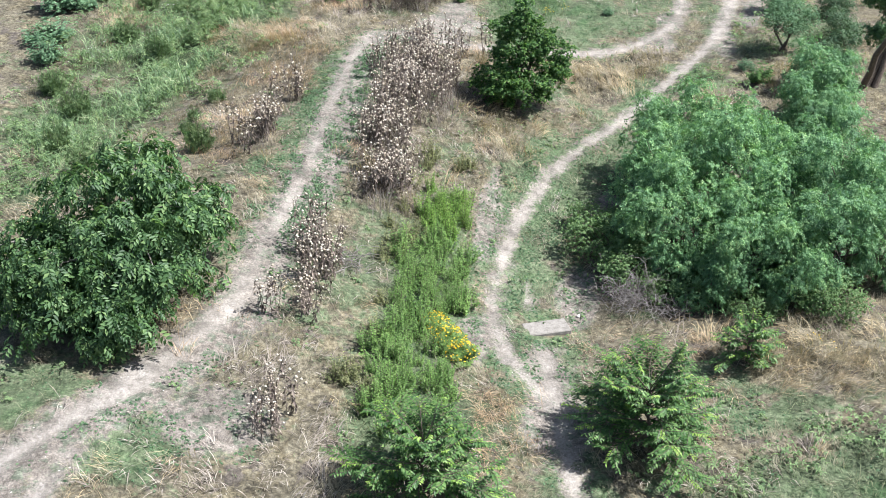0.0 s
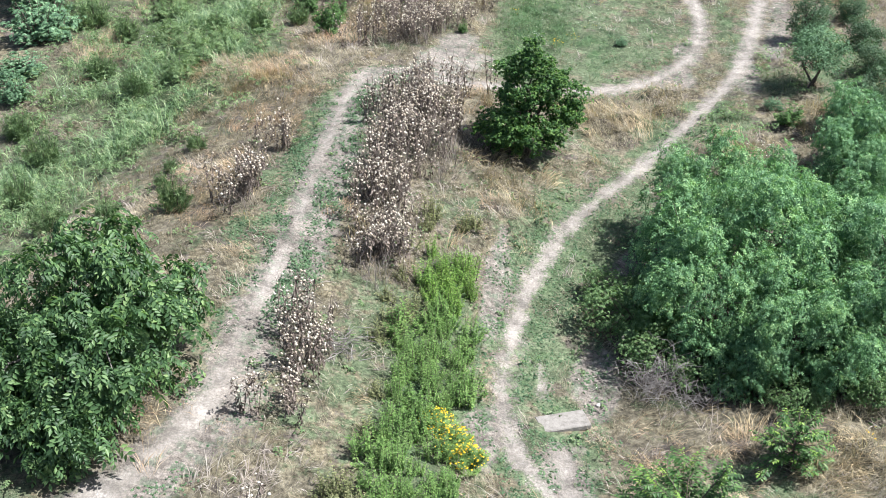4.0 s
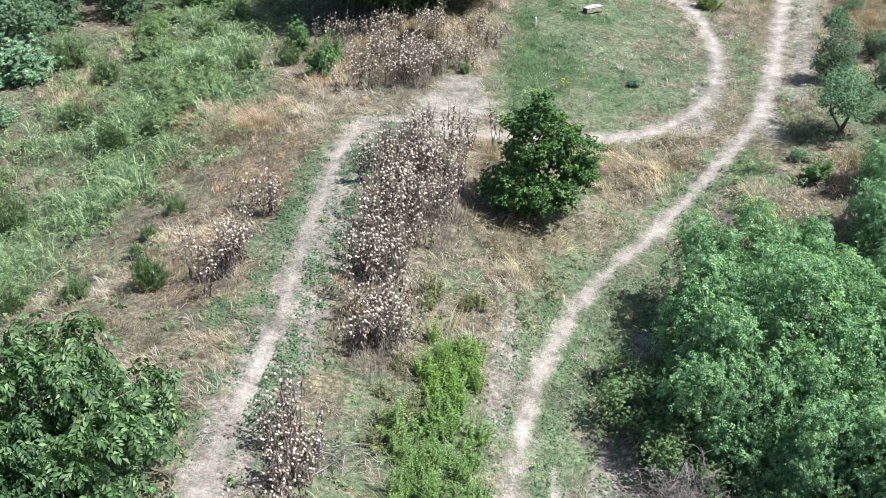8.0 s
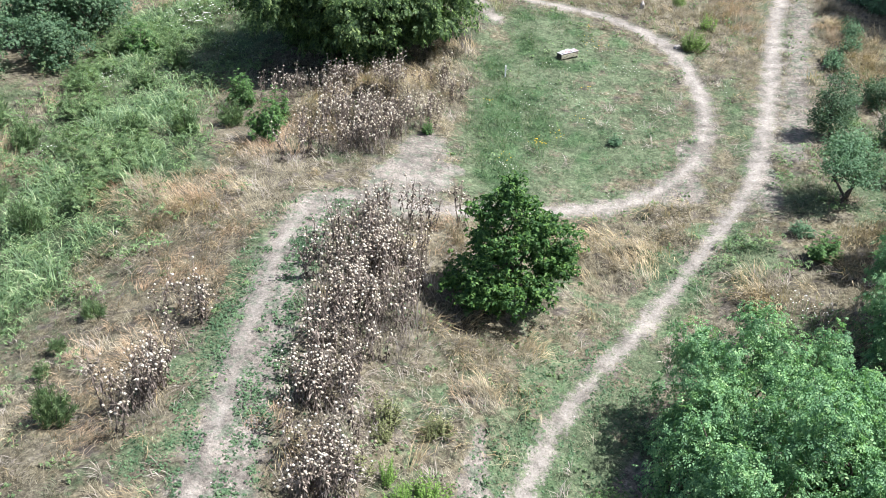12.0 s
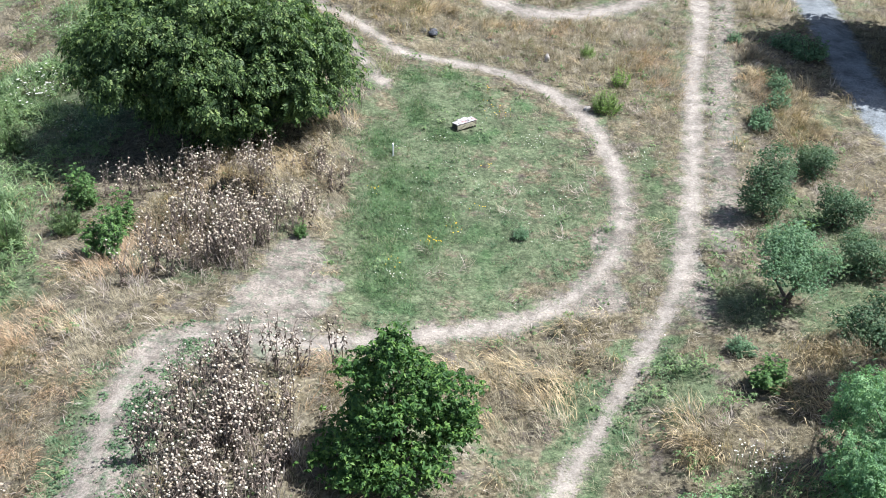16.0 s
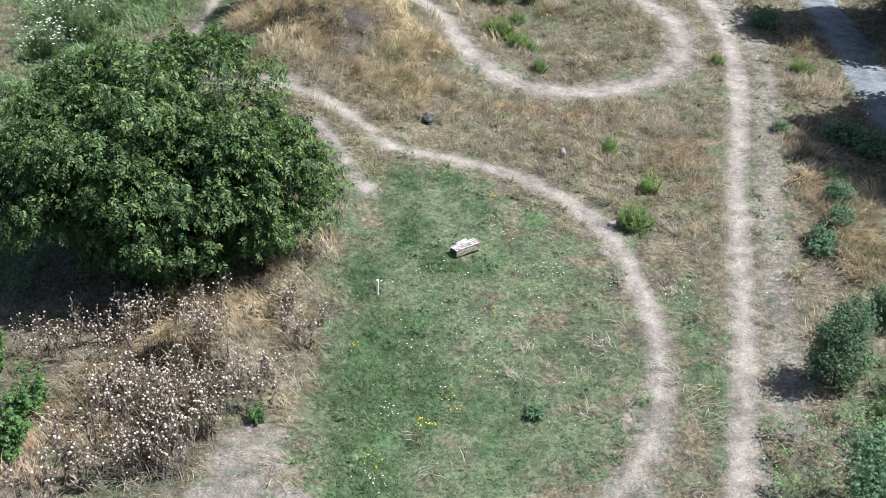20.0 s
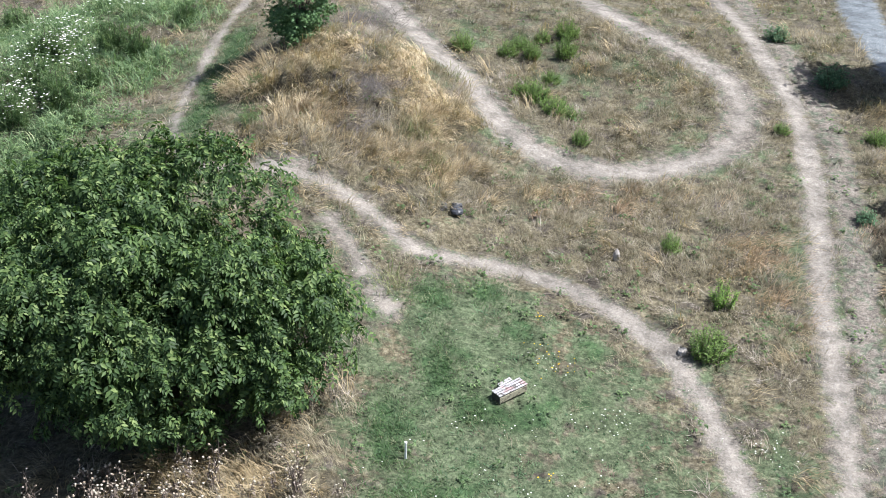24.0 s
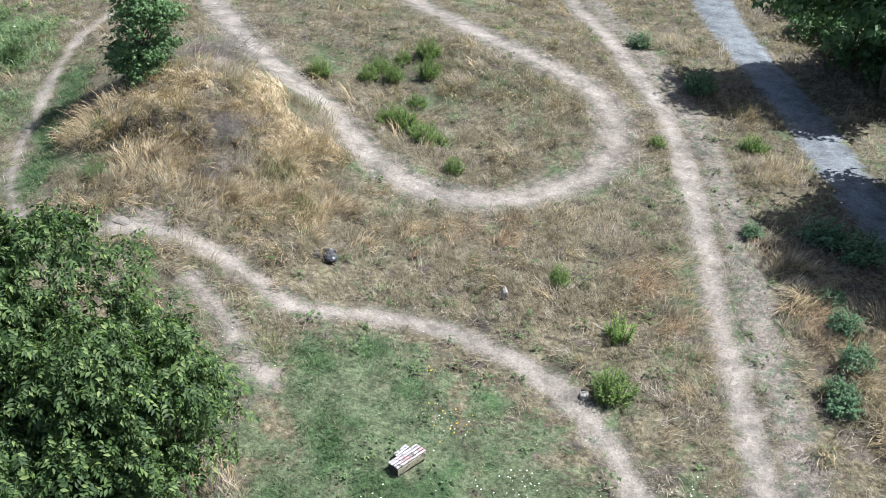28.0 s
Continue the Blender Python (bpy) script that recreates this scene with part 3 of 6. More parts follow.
# ---- meshes ----
def np_mesh(name, verts, faces, mat, smooth=False):
    """A mesh from arrays; faces is an array of triangles or quads."""
    me = bpy.data.meshes.new(name)
    faces = np.asarray(faces, np.int32)
    n, k = faces.shape
    me.vertices.add(len(verts))
    me.vertices.foreach_set("co", np.asarray(verts, np.float32).ravel())
    me.loops.add(n * k)
    me.loops.foreach_set("vertex_index", faces.ravel())
    me.polygons.add(n)
    me.polygons.foreach_set("loop_start", np.arange(0, n * k, k, dtype=np.int32))
    me.update(calc_edges=True)
    if smooth:
        me.polygons.foreach_set("use_smooth", np.ones(n, bool))
    if mat is not None:
        me.materials.append(mat)
    return me


def part(name, mesh, parent, label=""):
    ob = new(name, mesh)
    ob.parent = parent
    return tagged(ob, label)


def thing(name, x, y, label, category, group="", z=None, turn=0.0, scale=1.0):
    """An empty at a thing's base."""
    ob = new(name)
    ob.empty_display_size = 0.2
    ob.matrix_basis = Matrix.LocRotScale((x, y, zat_relief(x, y) if z is None else z), Euler((0, 0, turn)), (scale,) * 3)
    return tagged(ob, label, category, group)


def zat_relief(x, y):
    return float(relief(np.array([x]), np.array([y]))[0])


def grid_faces(nx, ny):
    i = np.arange(nx - 1)[None] + np.arange(ny - 1)[:, None] * nx
    i = i.ravel()
    return np.stack([i, i + 1, i + nx + 1, i + nx], 1)


def put_covers(me, x, y):
    for name, values in zip(("trail", "tramp", "gravel", "green"), looked_up(x, y)):
        me.attributes.new(name, "FLOAT", "POINT").data.foreach_set("value", np.asarray(values, np.float32).ravel())


# one sheet of ground, fine where the camera flies, reaching the horizon
outer = np.array([3.0, 8, 20, 50, 120, 300, 800, 2500])
ax = np.concatenate([GX0 - outer[::-1], gxs, GX1 + outer])
ay = np.concatenate([GY0 - outer[::-1], gys, GY1 + outer])
ex, ey = np.meshgrid(ax, ay)
flat = np.clip(np.maximum.reduce([GX0 - ex, ex - GX1, GY0 - ey, ey - GY1]) / 20, 0, 1)
ez = relief(ex, ey) * (1 - flat) - 0.3 * flat
ground_mesh = np_mesh("ground", np.stack([ex, ey, ez], -1).reshape(-1, 3), grid_faces(len(ax), len(ay)), GROUND, True)
put_covers(ground_mesh, ex.ravel(), ey.ravel())
ground = tagged(new("ground", ground_mesh), "dry summer grassland with worn pale dirt soil", "ground", kind="structure")


def ribbon(name, line, half, label, rise=0.02):
    """A worn strip of bare soil that follows a line on the ground, its edges dipping under the turf."""
    d = np.gradient(line, axis=0)
    d /= np.linalg.norm(d, axis=1)[:, None]
    side = np.stack([d[:, 1], -d[:, 0]], 1)
    across = np.array([-1.0, -0.6, 0.0, 0.6, 1.0])
    p = line[:, None] + side[:, None] * (across * half)[None, :, None]
    px, py = p[..., 0], p[..., 1]
    z = relief(px, py) + np.array([-0.05, rise * 0.7, rise, rise * 0.7, -0.05])
    me = np_mesh(name, np.stack([px, py, z], -1).reshape(-1, 3), grid_faces(5, len(line)), GROUND, True)
    put_covers(me, px.ravel(), py.ravel())
    return tagged(new(name, me), label, "path" if "road" not in name else "road", kind="structure")


ribbon("path_1", TRACK_LEFT, 0.6, "worn pale dirt track between dry thistles")
ribbon("path_2", LOOP, 0.55, "narrow pale dirt path looping round the meadow")
ribbon("path_3", TRAIL_RIGHT, 0.75, "long pale dirt trail with gravelly soil")
ribbon("path_4", LOOP_FAR, 0.75, "broad dusty dirt path curving through dry grass")
ribbon("path_5", PATH_FAR_LEFT, 0.5, "narrow dirt path edged by green grass")
ribbon("road", ROAD, 1.35, "light grey gravel road with soft edges", 0.03)


# ---- plants: pieces ----
RNG = np.random.RandomState(7)


def leaflet(length, width, fold=0.25):
    """One leaflet along +y, folded a little along its middle: 4 corners, 2 triangles."""
    v = np.array([(0, 0, 0), (width / 2, length * 0.45, fold * width), (0, length, -0.12 * length), (-width / 2, length * 0.45, fold * width)])
    return v, np.array([(0, 1, 2), (0, 2, 3)])


def placed(v, at, heading, droop, scale=1.0):
    """Turn a piece about z by heading, tip it down by droop, and move it."""
    c, s = math.cos(droop), math.sin(droop)
    w = np.stack([v[:, 0], v[:, 1] * c + v[:, 2] * s, -v[:, 1] * s + v[:, 2] * c], 1) * scale
    c, s = math.cos(heading), math.sin(heading)
    return np.stack([w[:, 0] * c - w[:, 1] * s, w[:, 0] * s + w[:, 1] * c, w[:, 2]], 1) + at


def joined(pieces):
    vs, fs, n = [], [], 0
    for v, f in pieces:
        vs.append(v)
        fs.append(f + n)
        n += len(v)
    return np.vstack(vs), np.vstack(fs)


def pinnate(pairs, length, leaf_l, leaf_w):
    """A compound leaf along +y with pairs of leaflets and one at the tip."""
    v, f = leaflet(leaf_l, leaf_w)
    out = []
    for i in range(pairs):
        s = (i + 0.6) / (pairs + 0.3)
        at = np.array((0, length * s, -0.25 * length * s * s))
        k = 0.75 + 0.35 * math.sin(math.pi * s)
        out += [(placed(v, at, -1.05, 0.25, k), f), (placed(v, at, 1.05, 0.25, k), f)]
    out.append((placed(v, np.array((0, length, -0.25 * length)), 0, 0.5, 1.0), f))
    return joined(out)


def whorl(n, leaf_l, leaf_w, droop=0.35, rise=0.0):
    """A spray of simple leaves round a twig's end."""
    v, f = leaflet(leaf_l, leaf_w)
    return joined([(placed(v, np.array((0, 0, -rise * i / n)), i * 2.4, droop * (0.4 + 0.9 * (i % 3) / 2), 0.8 + 0.3 * ((i * 7) % 5) / 5), f) for i in range(n)])


LEAF_WALNUT = pinnate(3, 0.30, 0.17, 0.085)
LEAF_LOCUST = pinnate(2, 0.13, 0.075, 0.045)
LEAF_CHERRY = whorl(6, 0.13, 0.065, 0.6)
LEAF_SMALL = whorl(6, 0.075, 0.042, 0.3)
LEAF_NARROW = whorl(7, 0.16, 0.026, -0.5)
LEAF_ROAD = whorl(4, 0.14, 0.085, 0.25)
LEAF_BROAD = whorl(6, 0.12, 0.07, 0.2)


def sprayed(template, at, out_dir, size, spread=0.5, droop=0.35, rng=RNG, upright=False):
    """Copies of a leaf at many places, faces to the light, tips outwards and hanging a little. Returns vertices and triangles."""
    v, f = template
    n = len(at)
    if upright:
        d = out_dir + rng.normal(size=(n, 3)) * spread
        z = np.tile((0.0, 0.0, 0.6), (n, 1)) + rng.normal(size=(n, 3)) * 0.6
    else:
        z = np.tile((0.0, 0.0, 0.75), (n, 1)) + 0.65 * out_dir + rng.normal(size=(n, 3)) * 0.42
        z[:, 2] = np.abs(z[:, 2])
        z /= np.linalg.norm(z, axis=1)[:, None] + 1e-9
        d = rng.normal(size=(n, 3)) * spread + out_dir * np.array((0.9, 0.9, 0.2))
        d[:, 2] -= droop
        d -= z * (d * z).sum(1)[:, None]
        d[:, 2] -= 0.3 * droop
    d /= np.linalg.norm(d, axis=1)[:, None] + 1e-9
    x = np.cross(d, z)
    x /= np.linalg.norm(x, axis=1)[:, None] + 1e-9
    z = np.cross(x, d)
    s = (size * rng.uniform(0.7, 1.25, n))[:, None, None]
    w = (v[None, :, 0, None] * x[:, None] + v[None, :, 1, None] * d[:, None] + v[None, :, 2, None] * z[:, None]) * s + at[:, None]
    faces = f[None] + (np.arange(n) * len(v))[:, None, None]
    return w.reshape(-1, 3), faces.reshape(-1, 3)


def tube(points, radii, sides=6):
    """A tapering limb through points."""
    p = np.asarray(points, float)
    d = np.gradient(p, axis=0)
    d /= np.linalg.norm(d, axis=1)[:, None] + 1e-9
    a = np.cross(d, (0.31, 0.17, 0.93) if abs(d[0, 2]) < 0.8 else (1.0, 0.2, 0.0))
    a /= np.linalg.norm(a, axis=1)[:, None] + 1e-9
    b = np.cross(d, a)
    t = np.arange(sides) / sides * 2 * math.pi
    v = p[:, None] + (np.cos(t)[None, :, None] * a[:, None] + np.sin(t)[None, :, None] * b[:, None]) * np.asarray(radii, float)[:, None, None]
    n = len(p)
    i = (np.arange(sides)[None] + np.arange(n - 1)[:, None] * sides).ravel()
    j = (((np.arange(sides) + 1) % sides)[None] + np.arange(n - 1)[:, None] * sides).ravel()
    f = np.vstack([np.stack([i, j, j + sides], 1), np.stack([i, j + sides, i + sides], 1)])
    return v.reshape(-1, 3), f


def limb(a, b, r0, r1, rng, bend=0.12, steps=5):
    a, b = np.asarray(a, float), np.asarray(b, float)
    s = np.linspace(0, 1, steps)[:, None]
    p = a + (b - a) * s
    p[1:-1] += rng.normal(size=(steps - 2, 3)) * bend * np.linalg.norm(b - a) * 0.4
    p[:, 2] += (np.sin(s[:, 0] * math.pi) * bend * np.linalg.norm(b - a))
    return tube(p, np.linspace(r0, r1, steps), 6)


def crown_points(lobes, clusters, per, size, rng, inner=0.55):
    """Leaf places: clusters on the skins of lobes (x, y, z, rx, ry, rz), and the way out at each."""
    w = np.array([l[3] * l[4] + l[4] * l[5] for l in lobes])
    pick = rng.choice(len(lobes), clusters, p=w / w.sum())
    u = rng.normal(size=(clusters, 3))
    u /= np.linalg.norm(u, axis=1)[:, None]
    L = np.array(lobes)
    high = L[pick, 2] - L[pick, 5] > 0.5
    u[:, 2] = np.where(high & (u[:, 2] < -0.35), -u[:, 2] * 0.6, u[:, 2])
    depth = inner + (1.06 - inner) * rng.uniform(0, 1, clusters) ** 0.45
    c = L[pick, :3] + u * L[pick, 3:6] * depth[:, None]
    at = np.repeat(c, per, axis=0) + rng.normal(size=(clusters * per, 3)) * size * np.array((1, 1, 0.75))
    way = np.repeat(u, per, axis=0)
    return c, at, way


def lumpy(lobes, n, size, rng):
    """Smaller lumps on the skins of the lobes, for an uneven outline with gaps; the lobes shrink to fill behind them."""
    w = np.array([l[3] * l[5] for l in lobes])
    out = [(l[0], l[1], l[2], l[3] * 0.8, l[4] * 0.8, l[5] * 0.8) for l in lobes]
    for _ in range(n):
        l = lobes[rng.choice(len(lobes), p=w / w.sum())]
        u = rng.normal(size=3)
        u[2] = abs(u[2]) * 1.1 - (0.35 if l[2] - l[5] > 0.5 else 0.9)
        u /= np.linalg.norm(u)
        r = size * rng.uniform(0.55, 1.25)
        out.append((l[0] + u[0] * l[3] * 0.86, l[1] + u[1] * l[4] * 0.86, l[2] + u[2] * l[5] * 0.86, r, r, r * 0.8))
    return out


def tree_meshes(name, lobes, trunk, clusters, per, size, leaf, leaf_size, leaf_mat, bark, seed, limbs=14, droop=0.35, inner=0.55, stems=1, spread=0.5, lumps=None, skirt=0.0):
    """Meshes of a tree or bush about its base: wood and leaves."""
    rng = np.random.RandomState(seed)
    n, r = lumps or (20, 0.3 * max(l[3] for l in lobes))
    c, at, way = crown_points(lumpy(lobes, n, r, rng), clusters, per, size, rng, inner)
    keep = at[:, 2] > 0.03 + skirt * np.clip(at[:, 0] * 0.3, 0, 1)
    lv, lf = sprayed(leaf, at[keep], way[keep], leaf_size, spread, droop, rng)
    height, radius = trunk
    wood = []
    far = c[rng.permutation(len(c))[:limbs]]
    for k in range(stems):
        foot = np.array((0, 0, -0.15)) + (rng.normal(size=3) * 0.25 * (stems > 1)) * (1, 1, 0)
        top = np.array((0, 0, height)) + rng.normal(size=3) * 0.12 * height * np.array((1, 1, 0.3)) * (1 if stems == 1 else 3)
        wood.append(limb(foot, top, radius * 1.25, radius * 0.6, rng, 0.04, 6))
        for b in far[k::stems]:
            wood.append(limb(top * rng.uniform(0.75, 1.0), b, radius * 0.42, radius * 0.08, rng))
    crown = np_mesh(name + "_crown", lv, lf, leaf_mat)
    if stems > 1:
        return [np_mesh(name + "_wood", *joined(wood), bark, True)], crown
    return [np_mesh(name + "_wood", v, f, bark, True) for v, f in wood], crown


def add_tree(name, x, y, label, category, meshes, group="", turn=0.0, scale=1.0, z=None, parts=("trunk", "crown")):
    t = thing(name, x, y, label, category, group, z, turn, scale)
    trunk = part(parts[0], meshes[0][0], t)
    for limb_mesh in meshes[0][1:]:
        part("limb", limb_mesh, trunk)
    part(parts[1], meshes[1], t)
    return t


# ---- trees ----
add_tree("walnut_tree", -10.5, 73.6, "broad walnut tree with dense dark green crown", "tree",
         tree_meshes("big_walnut", [(0.3, 1.3, 2.4, 5.1, 3.9, 6.4), (-3.7, 1.0, 3.5, 3.1, 3.3, 3.2), (2.8, 1.1, 3.0, 2.4, 3.0, 3.0), (-2.2, 1.6, 4.4, 3.0, 3.0, 3.7), (-1.5, 2.6, 2.6, 4.0, 2.8, 5.4), (-4.3, -0.2, 3.6, 2.7, 2.5, 2.5), (-4.3, 2.8, 3.8, 2.8, 3.0, 3.4), (0.6, -1.6, 2.9, 3.6, 2.2, 2.4), (-2.4, -1.4, 3.4, 3.2, 2.2, 2.6), (-1.0, -0.6, 4.6, 3.2, 2.4, 2.6)],
                     (2.2, 0.24), 3600, 9, 0.25, LEAF_WALNUT, 1.08, WALNUT, BARK_DARK, 11, 14, 0.6, 0.7, 1, 0.9, (260, 0.75), 1.9))
add_tree("walnut_tree", -14.4, 31.2, "rounded walnut tree with drooping green leaves", "tree",
         tree_meshes("left_walnut", [(0, 0, 2.6, 3.0, 3.1, 2.9), (-1.4, -1.6, 1.9, 2.1, 2.0, 1.9), (1.5, 0.8, 2.2, 2.0, 2.2, 2.0), (0.4, 1.8, 2.6, 2.3, 1.9, 2.2), (0.9, -1.7, 2.0, 1.8, 1.8, 1.8), (-1.2, -2.4, 1.2, 1.9, 1.6, 1.2), (0.8, -2.2, 1.1, 1.5, 1.3, 1.1), (-2.4, -0.6, 1.6, 1.8, 1.8, 1.6)],
                     (1.3, 0.2), 620, 9, 0.24, LEAF_WALNUT, 1.22, WALNUT_YOUNG, BARK, 12, 24, 0.9, 0.5, 1, 0.9, (90, 0.55)))
add_tree("cherry_tree", -2.35, 51.8, "compact dark green cherry tree in dry grass", "tree",
         tree_meshes("cherry", [(0, 0, 1.6, 1.95, 1.95, 1.5), (0, 0, 2.9, 1.4, 1.4, 1.4), (-0.1, 0, 4.0, 0.7, 0.7, 1.1), (1.0, 0.2, 1.8, 1.2, 1.2, 1.4), (-0.9, -0.3, 1.4, 1.2, 1.2, 1.2), (0.7, 0.1, 3.1, 0.7, 0.7, 1.0)],
                     (1.0, 0.12), 400, 10, 0.15, LEAF_CHERRY, 1.15, CHERRY, BARK_DARK, 13, 20, 0.35, 0.6, 1, 0.8, (90, 0.42)), "", 0.0, 1.1).scale = (1.12, 1.12, 1.04)

# thicket of young locust trees beside the right trail
locust = [tree_meshes("locust_a", [(0, 0, 1.7, 2.0, 2.0, 1.7), (0.9, 0.6, 2.9, 1.2, 1.2, 1.2), (-1.0, -0.6, 2.3, 1.1, 1.1, 1.1), (0.2, -1.5, 0.9, 1.3, 1.0, 1.0), (-0.6, 1.0, 3.0, 0.6, 0.6, 1.3), (1.4, -0.8, 1.7, 0.8, 0.8, 1.4), (-1.2, -0.2, 2.4, 0.55, 0.55, 1.3), (0.4, -0.9, 2.5, 0.55, 0.55, 1.3)], (1.3, 0.09), 560, 11, 0.13, LEAF_LOCUST, 1.15, LOCUST, BARK_DARK, 21, 18, 0.3, 0.78, 3, 1.1, (64, 0.5)),
          tree_meshes("locust_b", [(0, 0, 1.5, 1.8, 1.8, 1.5), (-0.8, 0.8, 2.4, 1.0, 1.0, 1.2), (0.9, -0.7, 1.9, 1.0, 1.0, 1.2), (-0.3, -1.4, 0.8, 1.2, 0.9, 0.9), (0.7, 0.7, 2.7, 0.55, 0.55, 1.3), (-1.0, -0.3, 2.2, 0.5, 0.5, 1.3), (0.1, -0.9, 2.2, 0.5, 0.5, 1.3)], (1.2, 0.08), 500, 11, 0.13, LEAF_LOCUST, 1.15, LOCUST, BARK_DARK, 22, 16, 0.3, 0.78, 3, 1.1, (56, 0.48)),
          tree_meshes("locust_c", [(0, 0, 1.5, 1.8, 1.8, 1.5), (-0.8, 0.8, 2.4, 1.0, 1.0, 1.2), (0.9, -0.7, 1.9, 1.0, 1.0, 1.2), (-0.3, -1.4, 0.8, 1.2, 0.9, 0.9), (0.7, 0.7, 2.7, 0.55, 0.55, 1.3), (-1.0, -0.3, 2.2, 0.5, 0.5, 1.3), (0.1, -0.9, 2.2, 0.5, 0.5, 1.3)], (1.2, 0.08), 500, 11, 0.13, LEAF_LOCUST, 1.15, LOCUST_DEEP, BARK_DARK, 23, 16, 0.3, 0.78, 3, 1.1, (56, 0.48))]
for i, (x, y, s) in enumerate([(4.6, 39.6, 1.0), (7.4, 38.7, 0.95), (10.0, 38.6, 1.0), (4.2, 42.4, 1.15), (7.6, 41.9, 1.2), (10.6, 41.6, 1.15), (4.7, 45.9, 1.05), (7.6, 45.2, 1.0), (11.6, 51.6, 0.95), (10.9, 46.0, 0.9), (11.0, 49.0, 0.85), (12.4, 39.4, 0.8), (12.9, 43.0, 0.85), (6.2, 37.7, 0.72), (8.8, 37.5, 0.75)]):
    add_tree("locust_bush", x, y, "feathery blue-green young locust in a dense thicket", "bush", locust[2 if x > 9.8 else i % 2], "locust thicket", i * 1.9, s).scale = (s, s, s * 1.12)

olive = [tree_meshes("olive_bush", [(0, 0, 1.75, 1.5, 1.5, 1.05), (0.6, 0.5, 2.2, 1.0, 1.0, 0.9), (-0.7, -0.3, 1.7, 0.9, 0.9, 0.8), (0.5, -0.5, 1.2, 0.7, 0.7, 0.6)], (1.0, 0.07), 420, 10, 0.17, LEAF_SMALL, 0.9, OLIVE, BARK_DARK, 31, 16, 0.15, 0.45, 3),
         tree_meshes("rose_bush", [(0, 0, 0.9, 1.3, 1.3, 0.95), (0.6, -0.4, 0.7, 0.9, 0.9, 0.7)], (0.5, 0.05), 230, 10, 0.17, LEAF_SMALL, 0.95, ROSE, BARK_DARK, 32, 14, 0.15, 0.4, 3)]
add_tree("thorn_bush", 11.4, 61.5, "round grey-green thorn bush on a bare trunk", "bush", olive[0], "", 0.6, 1.02)
for x, y, s in [(1.9, 40.6, 1.15), (2.9, 38.7, 1.05), (1.5, 42.4, 0.85), (4.6, 37.9, 0.8), (10.2, 36.6, 0.9), (7.2, 36.4, 0.7)]:
    add_tree("rose_bush", x, y, "low arching wild rose bush with small leaves", "bush", olive[1], "wild rose bushes", x, s)
add_tree("thorn_tree", 12.15, 68.3, "small dark green thorn tree beside the trail", "tree",
         tree_meshes("thorn_tree", [(0, 0, 1.7, 1.05, 1.05, 1.2), (0.3, 0.2, 2.6, 0.7, 0.7, 0.6), (-0.4, -0.2, 1.2, 0.8, 0.8, 0.8), (0.2, 0.1, 0.7, 0.8, 0.8, 0.7)], (1.0, 0.07), 300, 10, 0.16, LEAF_SMALL, 0.9, THORN, BARK_DARK, 33, 12, 0.2))
add_tree("hawthorn_tree", -9.6, 98.6, "small dense dark tree on a grassy mound", "tree",
         tree_meshes("hawthorn", [(0, 0, 0.75, 1.2, 1.2, 0.8), (0, 0, 1.3, 1.35, 1.35, 1.2), (0.1, 0.1, 2.3, 1.2, 1.2, 1.3), (0.1, 0, 3.3, 0.8, 0.8, 0.9)], (0.9, 0.09), 460, 12, 0.16, LEAF_SMALL, 1.25, DARKLEAF, BARK_DARK, 34, 14, 0.2), "", 0.0, 1.2)
add_tree("poplar_tree", 14.8, 55.8, "narrow dark tree with forked trunks beside the thicket", "tree",
         tree_meshes("poplar", [(-0.1, 0, 2.7, 0.65, 0.65, 0.9), (0.1, 0, 4.0, 1.0, 1.0, 1.3), (0.4, 0, 5.5, 1.05, 1.05, 1.5), (0.6, 0, 6.9, 0.75, 0.75, 1.1)], (4.6, 0.15), 420, 12, 0.18, LEAF_BROAD, 0.95, DARKLEAF, BARK_DARK, 35, 24, 0.1, 0.5, 3, 0.5, (40, 0.35)))

verge_bush = tree_meshes("verge_bush", [(0, 0, 0.9, 1.2, 1.2, 1.0), (0.4, 0.3, 1.7, 0.9, 0.9, 0.9), (-0.5, -0.3, 1.1, 0.9, 0.9, 0.9), (0.2, -0.5, 0.6, 1.0, 0.9, 0.6)], (0.7, 0.06), 300, 10, 0.17, LEAF_SMALL, 1.0, THORN, BARK_DARK, 37, 12, 0.2, 0.45, 3)
for x, y, s in [(15.0, 67.3, 0.8), (14.8, 63.5, 0.8), (15.3, 72.0, 0.75), (13.2, 70.6, 0.6), (13.6, 58.6, 0.9)]:
    add_tree("thorn_bush", x, y, "dark green thorn bush leafy to the ground", "bush", verge_bush, "thorn bushes", x * 2.3, s)
edge = tree_meshes("edge_bush", [(0, 0, 1.3, 1.7, 1.7, 1.4), (0.5, 0.3, 2.2, 1.3, 1.3, 1.2), (-0.7, -0.4, 1.6, 1.2, 1.2, 1.2), (0.1, -0.8, 0.8, 1.4, 1.2, 0.9)], (0.8, 0.08), 340, 9, 0.2, LEAF_SMALL, 1.4, THORN, BARK_DARK, 36, 14, 0.2, 0.45, 3)
for x, y, s in [(-29.6, 77.0, 1.25), (-27.3, 78.6, 1.15), (-28.8, 82.2, 1.1), (-31.2, 80.0, 1.3), (-31.2, 71.0, 1.3), (-32.4, 68.6, 1.2), (-31.0, 65.8, 1.15), (-27.7, 73.4, 0.95), (-33.0, 74.2, 1.3)]:
    add_tree("hedge_bush", x, y, "dark green leafy bush at the field's edge", "bush", edge, "hedge bushes", x * 1.7, s)

